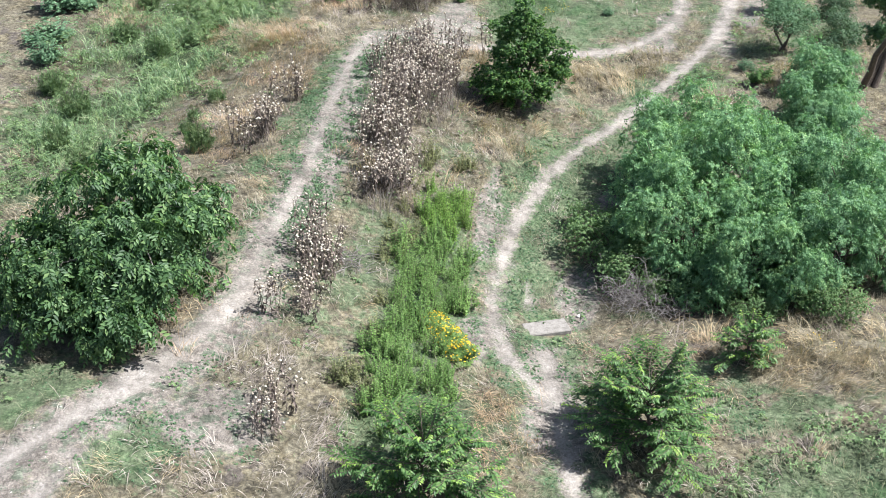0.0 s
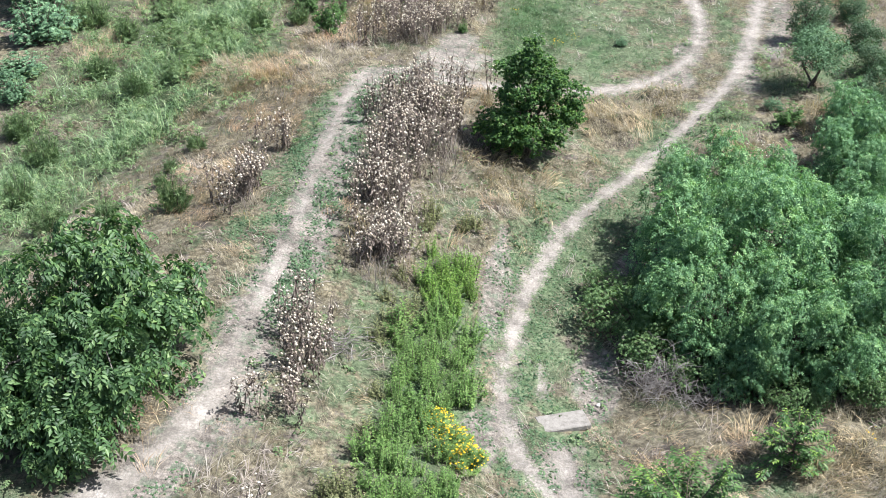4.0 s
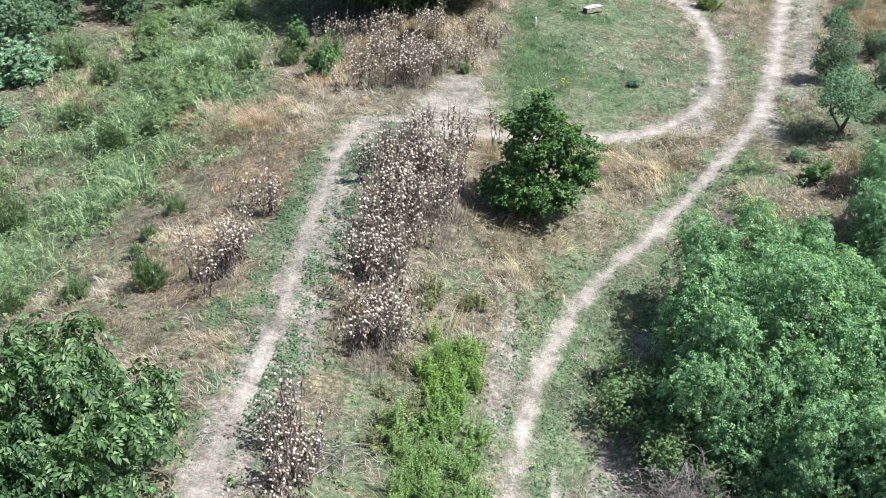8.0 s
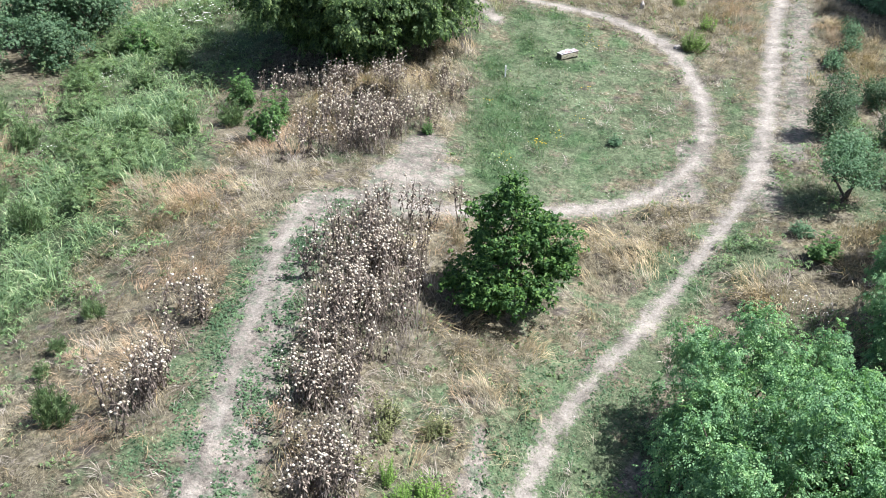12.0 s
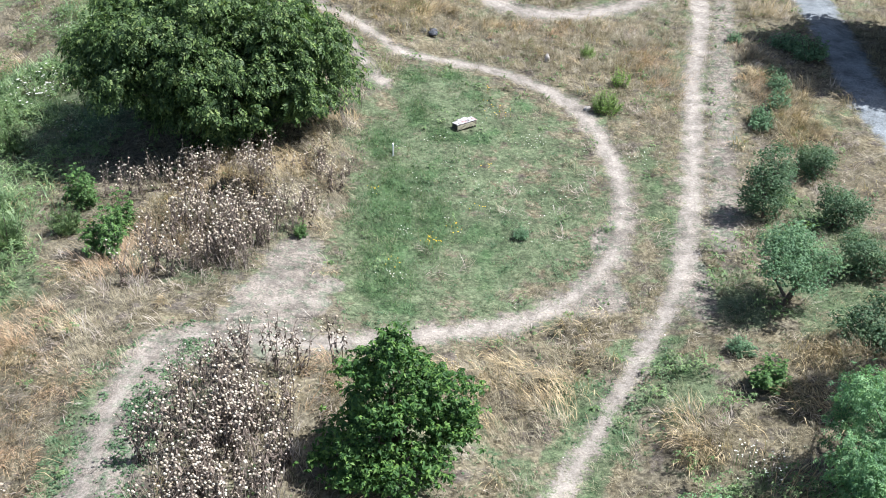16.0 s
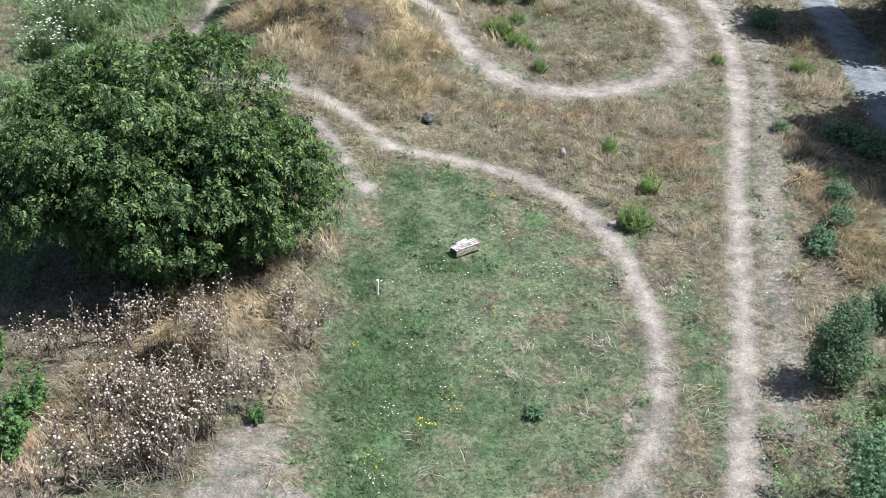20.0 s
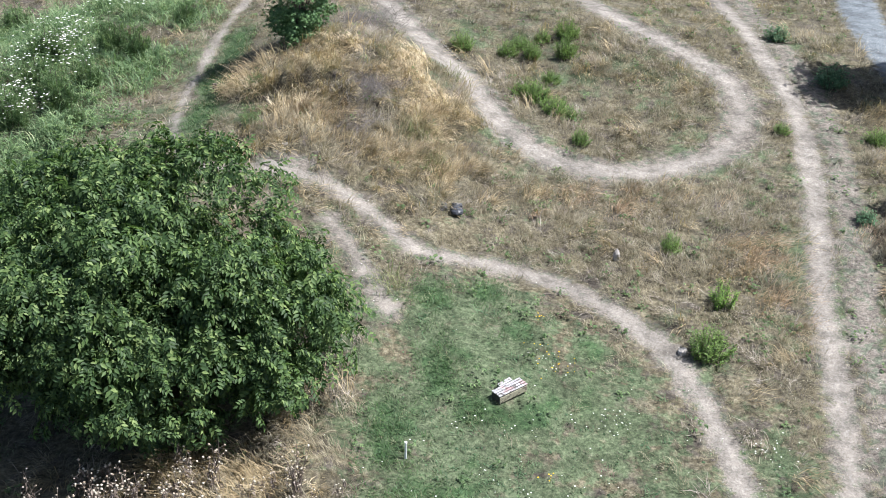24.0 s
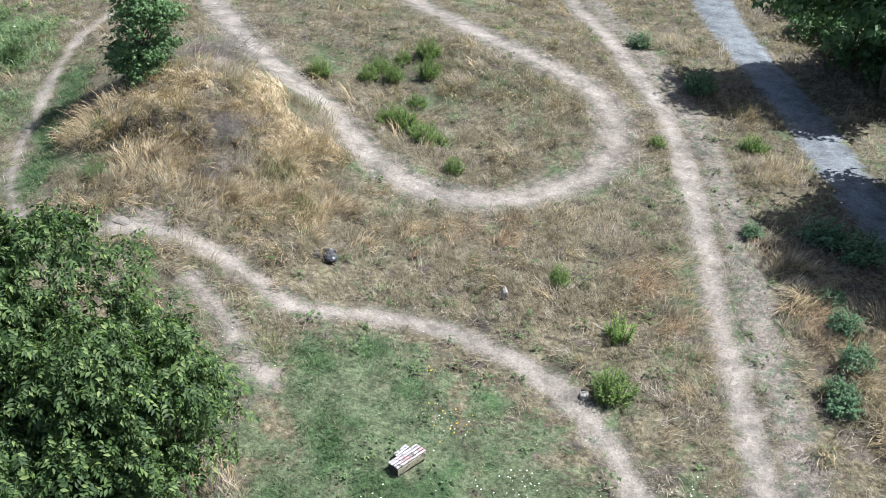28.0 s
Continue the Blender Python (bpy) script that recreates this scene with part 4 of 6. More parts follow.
# young trees at the near end
def spray_tree(name, height, reach, branches, leaf_mat, tip_mat, seed):
    """A young tree of arching shoots, each set with two rows of leaves and side twigs: wood, leaves and fresh tips."""
    rng = np.random.RandomState(seed)
    wood, green, fresh = [limb((0, 0, -0.15), (0.1, 0.05, height * 0.62), 0.07, 0.03, rng, 0.04, 6)], [], []
    lv, lf = leaflet(0.15, 0.075, 0.15)

    def shoot(a, heading, length, rise, sag, radius, depth):
        n = 9
        u = np.linspace(0, 1, n)
        flat = length * (u - 0.12 * u * u) * math.cos(rise)
        up = length * (u * math.sin(rise) - sag * u * u)
        turn = heading + rng.normal() * 0.25 * u
        line = np.asarray(a, float) + np.stack([np.cos(turn) * flat, np.sin(turn) * flat, up], 1)
        wood.append(tube(line, np.linspace(radius, 0.004, n), 4))
        count = int(length / 0.058)
        for i in range(count):
            q = 0.12 + 0.88 * (i + 0.5) / count
            at = np.array([np.interp(q, u, line[:, c]) for c in range(3)])
            young = q > 0.72 and depth == 0
            size = (0.75 + 0.45 * math.sin(math.pi * min(1, q + 0.15))) * rng.uniform(0.8, 1.2)
            (fresh if young else green).append((placed(lv, at, heading - math.pi / 2 + (1 if i % 2 else -1) * rng.uniform(0.65, 1.05), rng.uniform(-0.15, 0.55), size), lf))
        if depth:
            return
        for i in range(int(length / 0.24)):
            q = rng.uniform(0.2, 0.8)
            at = [np.interp(q, u, line[:, c]) for c in range(3)]
            shoot(at, heading + (1 if i % 2 else -1) * rng.uniform(0.6, 1.0), length * rng.uniform(0.22, 0.42), rise * 0.5, sag * 0.8, 0.008, 1)

    for k in range(branches):
        q = (k + 0.5) / branches
        shoot((0.1 * q, 0.05 * q, height * (0.12 + 0.5 * q)), k * 2.4 + rng.normal() * 0.3, reach * (1.1 - 0.45 * q) * rng.uniform(0.75, 1.2), 0.25 + 0.95 * q * rng.uniform(0.6, 1.1), rng.uniform(0.12, 0.4) * (1 - 0.5 * q), 0.018, 0)
    trunk = [np_mesh(name + "_trunk", *wood[0], BARK_DARK, True), np_mesh(name + "_limb", *joined(wood[1:]), BARK_DARK)]
    return trunk, np_mesh(name + "_crown", *joined(green), leaf_mat), np_mesh(name + "_tips", *joined(fresh), tip_mat)


for x, y, seed, h, reach, n, turn, label in [(-3.3, 24.4, 41, 3.2, 2.7, 44, 0.4, "young tree with long bright green leaf sprays"), (3.2, 28.2, 44, 3.8, 2.75, 56, 2.4, "young tree with arching sprays of green leaves"), (6.8, 33.4, 45, 2.3, 1.45, 30, 4.1, "bushy young tree with fresh green leaf sprays")]:
    meshes = spray_tree("young_tree", h, reach, n, ELM, ELM_TIP, seed)
    young = add_tree("young_tree", x, y, label, "tree", meshes, "", turn)
    tagged(part("fresh_foliage", meshes[2], young, "fresh yellow-green shoot tips"), kind="stuff")

# tall trees across the gravel road
tall = tree_meshes("road_tree", [(0, 0, 5.6, 3.6, 3.6, 3.4), (-1.8, -1.5, 4.0, 2.6, 2.6, 2.4), (1.6, 1.2, 4.6, 2.6, 2.6, 2.4), (-1.0, 1.8, 3.6, 2.4, 2.2, 2.2), (0, 0, 7.8, 2.4, 2.4, 2.2)], (3.0, 0.24), 900, 12, 0.42, LEAF_ROAD, 2.3, DARKLEAF, BARK_DARK, 42, 24, 0.3, 0.4, 1, 0.8, (50, 1.1))
for i, (x, y, s) in enumerate([(26.9, 100.4, 1.4), (33.03, 99.74, 1.0), (37.93, 115.08, 1.2), (26.52, 85.55, 1.4), (35.5, 76.0, 1.15), (35.99, 102.80, 1.3), (32.13, 87.14, 1.1)]):
    add_tree("roadside_tree", x, y, "tall dark leafy tree beside the gravel road", "tree", tall, "roadside trees", i * 1.3, s).scale = (s, s * (0.62 if i == 0 else 1.0), s)

under = tree_meshes("undergrowth", [(0, 0, 0.9, 1.7, 1.7, 1.1), (0.8, 0.5, 1.3, 1.0, 1.0, 0.9), (-0.9, -0.4, 0.8, 1.0, 1.0, 0.8)], (0.5, 0.05), 110, 8, 0.25, LEAF_BROAD, 1.4, DARKLEAF, BARK_DARK, 43, 10, 0.15, 0.4, 3)
for i, (x, y, s) in enumerate([(28.22, 101.82, 1.0), (28.41, 98.48, 0.9), (26.14, 107.87, 1.0), (30.36, 96.65, 1.0), (30.88, 100.42, 1.2), (26.88, 104.44, 1.2), (27.42, 111.45, 1.1), (30.89, 104.86, 1.3)]):
    add_tree("shade_bush", x, y, "dark bush growing in the roadside trees' shade", "bush", under, "roadside undergrowth", i * 2.1, s)


# ---- low bushes and tall weeds ----
def shrub_meshes(name, r, h, leaf, leaf_size, mat, seed, clusters=60, per=9, lift=0.5):
    """A low bush of upright shoots: stems and leaves."""
    rng = np.random.RandomState(seed)
    a = rng.uniform(0, 2 * math.pi, clusters)
    q = np.sqrt(rng.uniform(0, 1, clusters)) * r
    top = np.stack([np.cos(a) * q, np.sin(a) * q, h * (1 - 0.5 * (q / r) ** 2) * rng.uniform(0.35, 1.25, clusters)], 1)
    foot = top * np.array((0.35, 0.35, 0)) - np.array((0, 0, 0.06))
    stems = joined([limb(f, t, 0.012, 0.005, rng, 0.05, 3) for f, t in zip(foot[::2], top[::2])])
    s = rng.uniform(0.35, 1.05, (clusters, per, 1))
    at = (foot[:, None] + (top - foot)[:, None] * s).reshape(-1, 3) + rng.normal(size=(clusters * per, 3)) * 0.06
    way = np.repeat(top / (np.linalg.norm(top, axis=1)[:, None] + 1e-6), per, axis=0)
    way[:, 2] += lift
    lv, lf = sprayed(leaf, at, way, leaf_size, 0.45, 0.0, rng, lift > 0.9)
    return np_mesh(name + "_stems", *stems, BARK_DARK), np_mesh(name + "_leaves", lv, lf, mat)


SHRUBS = {
    "green": shrub_meshes("green_shrub", 0.8, 1.0, LEAF_NARROW, 1.1, LEAFY, 52, 66, 7),
    "dark": shrub_meshes("dark_shrub", 0.6, 1.1, LEAF_NARROW, 1.05, HERB, 54, 60, 7, 1.0),
    "herb": shrub_meshes("tall_herb", 0.85, 0.9, LEAF_NARROW, 0.9, HERB, 57, 60, 8),
    "olive": shrub_meshes("olive_shrub", 0.7, 0.8, LEAF_SMALL, 0.9, OLIVE, 55, 90, 10),
    "sapling": shrub_meshes("sapling", 0.75, 1.6, LEAF_SMALL, 1.5, ELM, 56, 60, 9, 0.3),
}


def add_shrub(kind, name, x, y, s, label, group=""):
    t = thing(name, x, y, label, "bush", group, None, (x * 7.3 + y * 3.1) % 6.28, s)
    t.scale = (s * (0.8 + (x * 3.7 % 1) * 0.5), s * (0.8 + (y * 5.3 % 1) * 0.5), s * (0.75 + (x * y % 1) * 0.5))
    part("trunk", SHRUBS[kind][0], t)
    part("crown", SHRUBS[kind][1], t)


def shoot_meshes(name, r, h, shoots, leaves, leaf_l, leaf_w, mat, seed, rise=0.05):
    """A stand of upright shoots with small leaves all the way up: stems and leaves."""
    rng = np.random.RandomState(seed)
    a, q = rng.uniform(0, 6.28, shoots), np.sqrt(rng.uniform(0, 1, shoots)) * r
    foot = np.stack([np.cos(a) * q * 0.7, np.sin(a) * q * 0.7, np.full(shoots, -0.05)], 1)
    top = np.stack([np.cos(a) * q * 1.15, np.sin(a) * q * 1.15, h * (1 - 0.6 * (q / r) ** 2) * rng.uniform(0.65, 1.12, shoots)], 1)
    top[:, :2] += rng.normal(size=(shoots, 2)) * 0.07
    stems = joined([tube(np.array([f, (f + t) / 2 + (0, 0, 0.03), t]), [0.008, 0.006, 0.003], 3) for f, t in zip(foot, top)])
    u = np.linspace(0.15, 1.02, leaves)[None] + rng.uniform(-0.02, 0.02, (shoots, leaves))
    at = (foot[:, None] + (top - foot)[:, None] * u[..., None]).reshape(-1, 3)
    n = len(at)
    turn = rng.uniform(0, 6.28, n)
    lift = (rise + 0.3 * u.ravel() ** 2) + rng.normal(size=n) * 0.2
    way = np.stack([np.cos(turn), np.sin(turn), lift], 1)
    z = np.stack([-np.cos(turn) * lift, -np.sin(turn) * lift, np.ones(n)], 1) + rng.normal(size=(n, 3)) * 0.25
    way /= np.linalg.norm(way, axis=1)[:, None]
    x = np.cross(way, z)
    x /= np.linalg.norm(x, axis=1)[:, None]
    z = np.cross(x, way)
    v, f = leaflet(leaf_l, leaf_w)
    size = (1.1 - 0.45 * u.ravel()) * rng.uniform(0.75, 1.3, n)
    w = (v[None, :, 0, None] * x[:, None] + v[None, :, 1, None] * way[:, None] + v[None, :, 2, None] * z[:, None]) * size[:, None, None] + at[:, None]
    faces = f[None] + (np.arange(n) * len(v))[:, None, None]
    return np_mesh(name + "_stems", *stems, BARK_DARK), np_mesh(name + "_leaves", w.reshape(-1, 3), faces.reshape(-1, 3), mat)


SHRUBS["gully"] = shoot_meshes("gully_herb", 0.42, 1.2, 26, 32, 0.1, 0.042, GULLY_HERB, 151)
SHRUBS["gully_b"] = shoot_meshes("gully_herb_b", 0.36, 0.95, 22, 30, 0.09, 0.042, GULLY_HERB, 152)
SHRUBS["broom"] = shoot_meshes("broom_shrub", 0.52, 0.95, 80, 22, 0.12, 0.036, BROOM, 156, 0.35)
SHRUBS["gully_lime"] = shoot_meshes("lime_herb", 0.4, 1.1, 24, 26, 0.11, 0.05, LIME, 153)
SHRUBS["gully_olive"] = shoot_meshes("olive_herb", 0.4, 0.85, 22, 22, 0.11, 0.045, OLIVE_HERB, 154)
grow = np.random.RandomState(155)
for y in np.arange(27.2, 44.6, 0.62):
    middle = float(np.interp(y, [27, 33, 38, 44], [-4.6, -4.9, -4.75, -4.9]))
    wide = float(np.interp(y, [27, 31, 36, 40, 44.5], [1.5, 1.75, 1.55, 1.35, 1.1]))
    for x in np.arange(middle - wide, middle + wide, 0.62):
        px, py = x + grow.normal() * 0.17, y + grow.normal() * 0.17
        side = (px - middle) / wide
        olive_here = side < -0.55 + 0.4 * grow.normal() * 0.5 or py > 42.3 + grow.normal() * 0.5
        if grow.uniform() < (0.7 if olive_here else 0.1) or (px > -3.6 and 30.6 < py < 33.6):
            continue
        if olive_here:
            add_shrub("gully_olive", "tall_herb", px, py, grow.uniform(0.7, 1.1), "half-dry olive green herb at the gully's edge", "olive gully herbs")
        elif py > 39.2 + 0.5 * grow.normal():
            add_shrub("gully_lime", "tall_herb", px, py, grow.uniform(0.8, 1.1), "bright yellow-green leafy herb in the gully", "lime gully herbs")
        else:
            add_shrub(("gully", "gully_b")[grow.randint(2)], "tall_herb", px, py, grow.uniform(0.65, 1.25), "dense mid-green leafy herb in the gully", "green gully herbs")
for x, y, s in [(-11.0, 94.1, 0.45), (-10.7, 90.3, 0.6), (-19.3, 58.9, 1.3), (-18.5, 60.2, 1.1), (-20.3, 60.4, 1.3), (-19.9, 57.2, 1.2), (-21.4, 61.2, 1.1), (-23.4, 66.2, 1.3), (-19.1, 61.6, 1.2), (-22.3, 62.2, 1.1), (-24.8, 69.8, 1.2), (-25.2, 72.6, 1.2), (-24.4, 76.6, 1.5), (-25.6, 75.4, 1.2), (-22.6, 76.6, 1.1)]:
    add_shrub("herb", "tall_herb", x, y, s, "leafy mid-green shrub among tall grass", "green shrubs")
for x, y, s in [(6.6, 77.8, 1.3), (6.32, 84.32, 0.75)]:
    add_shrub("broom", "broom_shrub", x, y, s, "upright bright green broom shrub in dry grass", "broom shrubs")
add_shrub("gully_lime", "broom_shrub", 7.7, 80.8, 1.25, "yellow-green leafy shrub in dry grass", "broom shrubs")
for x, y, s in [(-1.69, 101.99, 1.0), (0.62, 101.89, 1.1), (1.28, 102.53, 0.9), (1.87, 101.60, 0.8), (2.48, 103.25, 0.9), (3.77, 103.42, 1.0), (3.57, 101.39, 1.1), (2.66, 98.93, 0.8), (1.41, 97.35, 1.1), (1.89, 96.73, 0.9), (2.68, 95.60, 1.05), (3.26, 95.18, 0.7), (3.60, 92.92, 0.8), (13.11, 94.82, 0.7), (17.6, 94.5, 1.1)]:
    add_shrub("broom", "broom_shrub", x, y, s, "low green broom shrub among dry grass", "broom shrubs")
for x, y, s in [(-16.5, 48.9, 0.75), (-16.9, 45.5, 0.6), (-17.6, 63.6, 1.1), (-15.4, 42.8, 1.0), (-23.4, 48.6, 1.3), (-21.6, 55.2, 1.2), (-24.2, 57.6, 1.4), (-20.0, 63.8, 1.2), (-21.0, 73.6, 1.3), (-17.0, 47.0, 0.7), (-20.3, 42.1, 1.1), (-27.4, 64.5, 1.5), (-19.45, 101.16, 1.6), (-18.09, 100.68, 1.3), (-21.04, 96.14, 1.4), (-19.67, 97.28, 1.2), (-22.04, 97.45, 1.5), (-20.25, 94.68, 1.3), (-21.98, 93.23, 1.4), (-22.52, 100.74, 1.5), (-19.08, 93.07, 0.9), (-16.36, 104.60, 1.1), (-26.02, 105.83, 1.4), (-15.6, 64.6, 1.1), (-24.6, 62.5, 1.2), (-25.6, 51.0, 1.3), (-22.4, 44.2, 1.2), (-18.2, 42.8, 0.9), (-21.8, 70.5, 1.2)]:
    add_shrub("dark", "weed_bush", x, y, s, "dark green bushy weed in dry grass", "dark weeds")
for x, y, s in [(-29.2, 62.0, 2.4), (-27.5, 54.6, 1.5), (-28.4, 57.0, 1.8), (16.83, 100.03, 1.4), (15.5, 80.3, 0.9), (13.9, 76.6, 0.9), (14.69, 86.96, 0.7), (15.1, 78.4, 0.9), (15.33, 105.41, 0.9), (14.0, 77.2, 0.8), (15.7, 82.0, 0.9), (9.2, 58.6, 0.8), (17.45, 86.31, 1.4), (18.38, 84.87, 1.3), (2.0, 66.2, 0.5)]:
    add_shrub("olive", "low_bush", x, y, s, "grey-green low bush beside dry grass", "low bushes")
for x, y, s in [(-23.7, 75.6, 1.3), (-13.4, 64.6, 1.0), (-16.0, 67.6, 1.0), (-15.6, 67.0, 0.8), (-13.6, 62.6, 1.0), (-6.6, 64.6, 0.4), (9.7, 56.6, 0.8)]:
    add_shrub("sapling", "sapling", x, y, s, "slender sapling with fresh green leaves", "saplings")


# ---- dry thistles with white seed heads ----
def thistle_meshes(seed, h):
    rng = np.random.RandomState(seed)
    stalks, heads = [], []
    hv = np.array([(0, 0, 1), (1, 0, 0.1), (0, 1, 0.1), (-1, 0, 0.1), (0, -1, 0.1), (0, 0, -0.8)], float)
    hf = np.array([(0, 1, 2), (0, 2, 3), (0, 3, 4), (0, 4, 1), (5, 2, 1), (5, 3, 2), (5, 4, 3), (5, 1, 4)])
    lv, lf = leaflet(0.2, 0.065, 0.5)
    for k in range(3):
        stems = []
        foot = np.append(rng.normal(size=2) * 0.12, -0.05)
        top = foot + np.array((rng.normal() * 0.22, rng.normal() * 0.22, h * rng.uniform(0.7, 1.05)))
        stems.append(tube(np.array([foot, (foot + top) / 2 + rng.normal(size=3) * 0.04, top]), [0.015, 0.012, 0.008], 3))
        for j in range(5):
            s = rng.uniform(0.5, 1.0)
            a = foot + (top - foot) * s
            b = a + np.array((rng.normal() * 0.15, rng.normal() * 0.15, rng.uniform(0.05, 0.26)))
            v, f = tube(np.array([a, b]), [0.01, 0.007], 3)
            stems.append((v, f))
            heads.append((hv * rng.uniform(0.03, 0.07) + b, hf))
        for j in range(16):
            at = foot + (top - foot) * rng.uniform(0.05, 0.95)
            stems.append((placed(lv, at, rng.uniform(0, 6.28), rng.uniform(0.2, 1.2), rng.uniform(0.6, 1.3)), lf))
        stalks.append(np_mesh("thistle_stalk", *joined(stems), STALK))
    return stalks, np_mesh("thistle_heads", *joined(heads), HEAD)


THISTLES = [thistle_meshes(60 + i, h) for i, h in enumerate((1.7, 2.1, 1.5, 1.8, 2.2))]
# patches: x, y, half widths, how many
for px, py, rx, ry, n in [(-7.3, 52.8, 1.3, 1.9, 48), (-7.4, 48.8, 1.2, 2.1, 42), (-5.9, 50.3, 1.0, 1.8, 10), (-7.9, 44.8, 1.0, 1.4, 24), (-7.0, 41.2, 0.7, 1.5, 26), (-8.4, 34.8, 0.6, 1.5, 20), (-8.5, 31.6, 0.6, 0.9, 8),
                          (-12.95, 43.7, 0.65, 0.9, 16), (-12.7, 47.8, 0.7, 1.6, 7), (-8.9, 62.8, 1.1, 1.5, 26), (-8.8, 65.4, 1.6, 1.6, 34), (-10.6, 64.2, 1.2, 1.4, 12), (-7.4, 67.0, 1.6, 1.8, 20), (-9.8, 69.6, 1.6, 1.2, 14), (-12.8, 68.2, 1.6, 1.0, 16), (-10.9, 60.6, 0.9, 0.8, 5), (-5.7, 68.6, 0.9, 1.6, 7), (-7.8, 25.6, 0.6, 1.0, 7), (-6.0, 56.0, 0.8, 0.7, 5)]:
    for k in range(n):
        x, y = px + RNG.normal() * rx * 0.72, py + RNG.normal() * ry * 0.72
        if looked_up(np.array([x]), np.array([y]))[0][0] < 0.55:
            continue
        m = THISTLES[RNG.randint(5)]
        t = thing("dry_thistle", x, y, "dead brown thistle with fluffy white seed heads", "thistle", "dry thistles", None, RNG.uniform(0, 6.28), RNG.uniform(0.75, 1.1) * (0.8 if py > 65 else 0.95 if py > 60 else 1.0))
        for stalk in m[0]:
            part("stalk", stalk, t)
        tagged(part("seed_head", m[1], t), kind="stuff")


# ---- grasses ----
def blades(x, y, length, width, lean_a, lean, mat, name, label, curl=0.5):
    """Bent blades of grass as one mesh."""
    n = len(x)
    z = relief(x, y) - 0.02
    d = np.stack([np.cos(lean_a), np.sin(lean_a)], 1)
    side = np.stack([-d[:, 1], d[:, 0], np.zeros(n)], 1) * (width / 2)[:, None]
    p0 = np.stack([x, y, z], 1)
    s1, s2 = np.sin(lean), np.sin(np.minimum(lean + curl, 2.0))
    c1, c2 = np.cos(lean), np.cos(np.minimum(lean + curl, 2.0))
    p1 = p0 + np.concatenate([d * (s1 * length * 0.55)[:, None], (c1 * length * 0.55)[:, None]], 1)
    p2 = p1 + np.concatenate([d * (s2 * length * 0.45)[:, None], (c2 * length * 0.45)[:, None]], 1)
    p2[:, 2] = np.maximum(p2[:, 2], z + 0.03)
    v = np.stack([p0, p1 + side, p2, p1 - side], 1).reshape(-1, 3)
    i = (np.arange(n) * 4)[:, None]
    f = np.concatenate([i + np.array([[0, 1, 3]]), i + np.array([[1, 2, 3]])], 1).reshape(-1, 3)
    return tagged(new(name, np_mesh(name, v, f, mat)), label, "grass", kind="stuff")


def tufts(per_metre, per, spread, keep, rng, box=(-27, 27, 20, 121)):
    """Places of blades in tufts, so many to the square metre; keep gives the chance of each tuft."""
    n = int((box[1] - box[0]) * (box[3] - box[2]) * per_metre)
    x, y = rng.uniform(box[0], box[1], n), rng.uniform(box[2], box[3], n)
    k = rng.uniform(0, 1, n) < keep(x, y)
    x, y = x[k], y[k]
    size = rng.uniform(0.6, 1.3, len(x))
    heading = 2.2 * wobble(x, y, 1.7, 3.3) + 1.2 * wobble(x, y, 5.0, 1.1) - 1.4 + rng.normal(size=len(x)) * 0.45
    px = np.repeat(x, per) + rng.normal(size=len(x) * per) * spread
    py = np.repeat(y, per) + rng.normal(size=len(x) * per) * spread
    return px, py, np.repeat(size, per), np.repeat(heading, per)


def off_paths(x, y, tr, gap=0.05):
    return (tr[0] > gap) & (tr[2] > 0.1) & (far_from(x, y, SLAB_LINE) > 0.62)


SLAB_LINE = np.array([(-0.55, 34.45), (0.25, 35.0), (0.25, 35.0)])


THISTLE_GROUND = [(-5.6, 76.6, 0.6, 1.4), (-6.1, 74.6, 0.6, 1.2), (-8.8, 65.0, 1.4, 1.6), (-7.4, 52.8, 1.3, 2.0), (-7.9, 48.4, 1.2, 2.2), (-5.9, 49.3, 1.1, 2.0), (-7.4, 44.8, 0.9, 1.4), (-7.2, 40.4, 0.7, 1.5), (-8.5, 34.8, 0.5, 1.4), (-12.9, 43.0, 0.7, 1.0), (-9.0, 62.6, 1.2, 1.5), (-8.6, 66.0, 1.2, 1.4)]


RUSTY = [(-11.6, 63.0, 1.8, 2.0), (-8.0, 91.6, 1.2, 1.0), (-9.6, 95.2, 1.5, 1.6), (4.8, 34.6, 1.5, 0.7), (2.2, 33.4, 0.9, 1.0), (-1.3, 29.0, 0.9, 2.4), (-13.2, 52.0, 1.4, 2.6), (-8.7, 93.7, 1.6, 1.3), (-8.1, 90.8, 1.8, 1.1), (-3.7, 89.2, 1.2, 0.9), (-6.3, 93.2, 1.6, 0.9), (-13.2, 62.0, 1.2, 1.2), (-15.0, 57.0, 1.4, 1.8), (-14.5, 50.0, 1.5, 3.0), (-4.6, 55.0, 1.0, 1.2), (-8.6, 43.0, 0.8, 1.0), (-11.4, 68.4, 1.2, 0.9), (-14.8, 45.0, 1.6, 3.0), (-11.5, 30.0, 1.0, 2.0), (-2.4, 47.0, 1.0, 1.6), (14.9, 82.0, 0.8, 4.0), (-18.5, 57.0, 1.2, 2.0), (3.0, 87.9, 3.0, 1.4), (9.7, 83.7, 1.4, 3.8)]


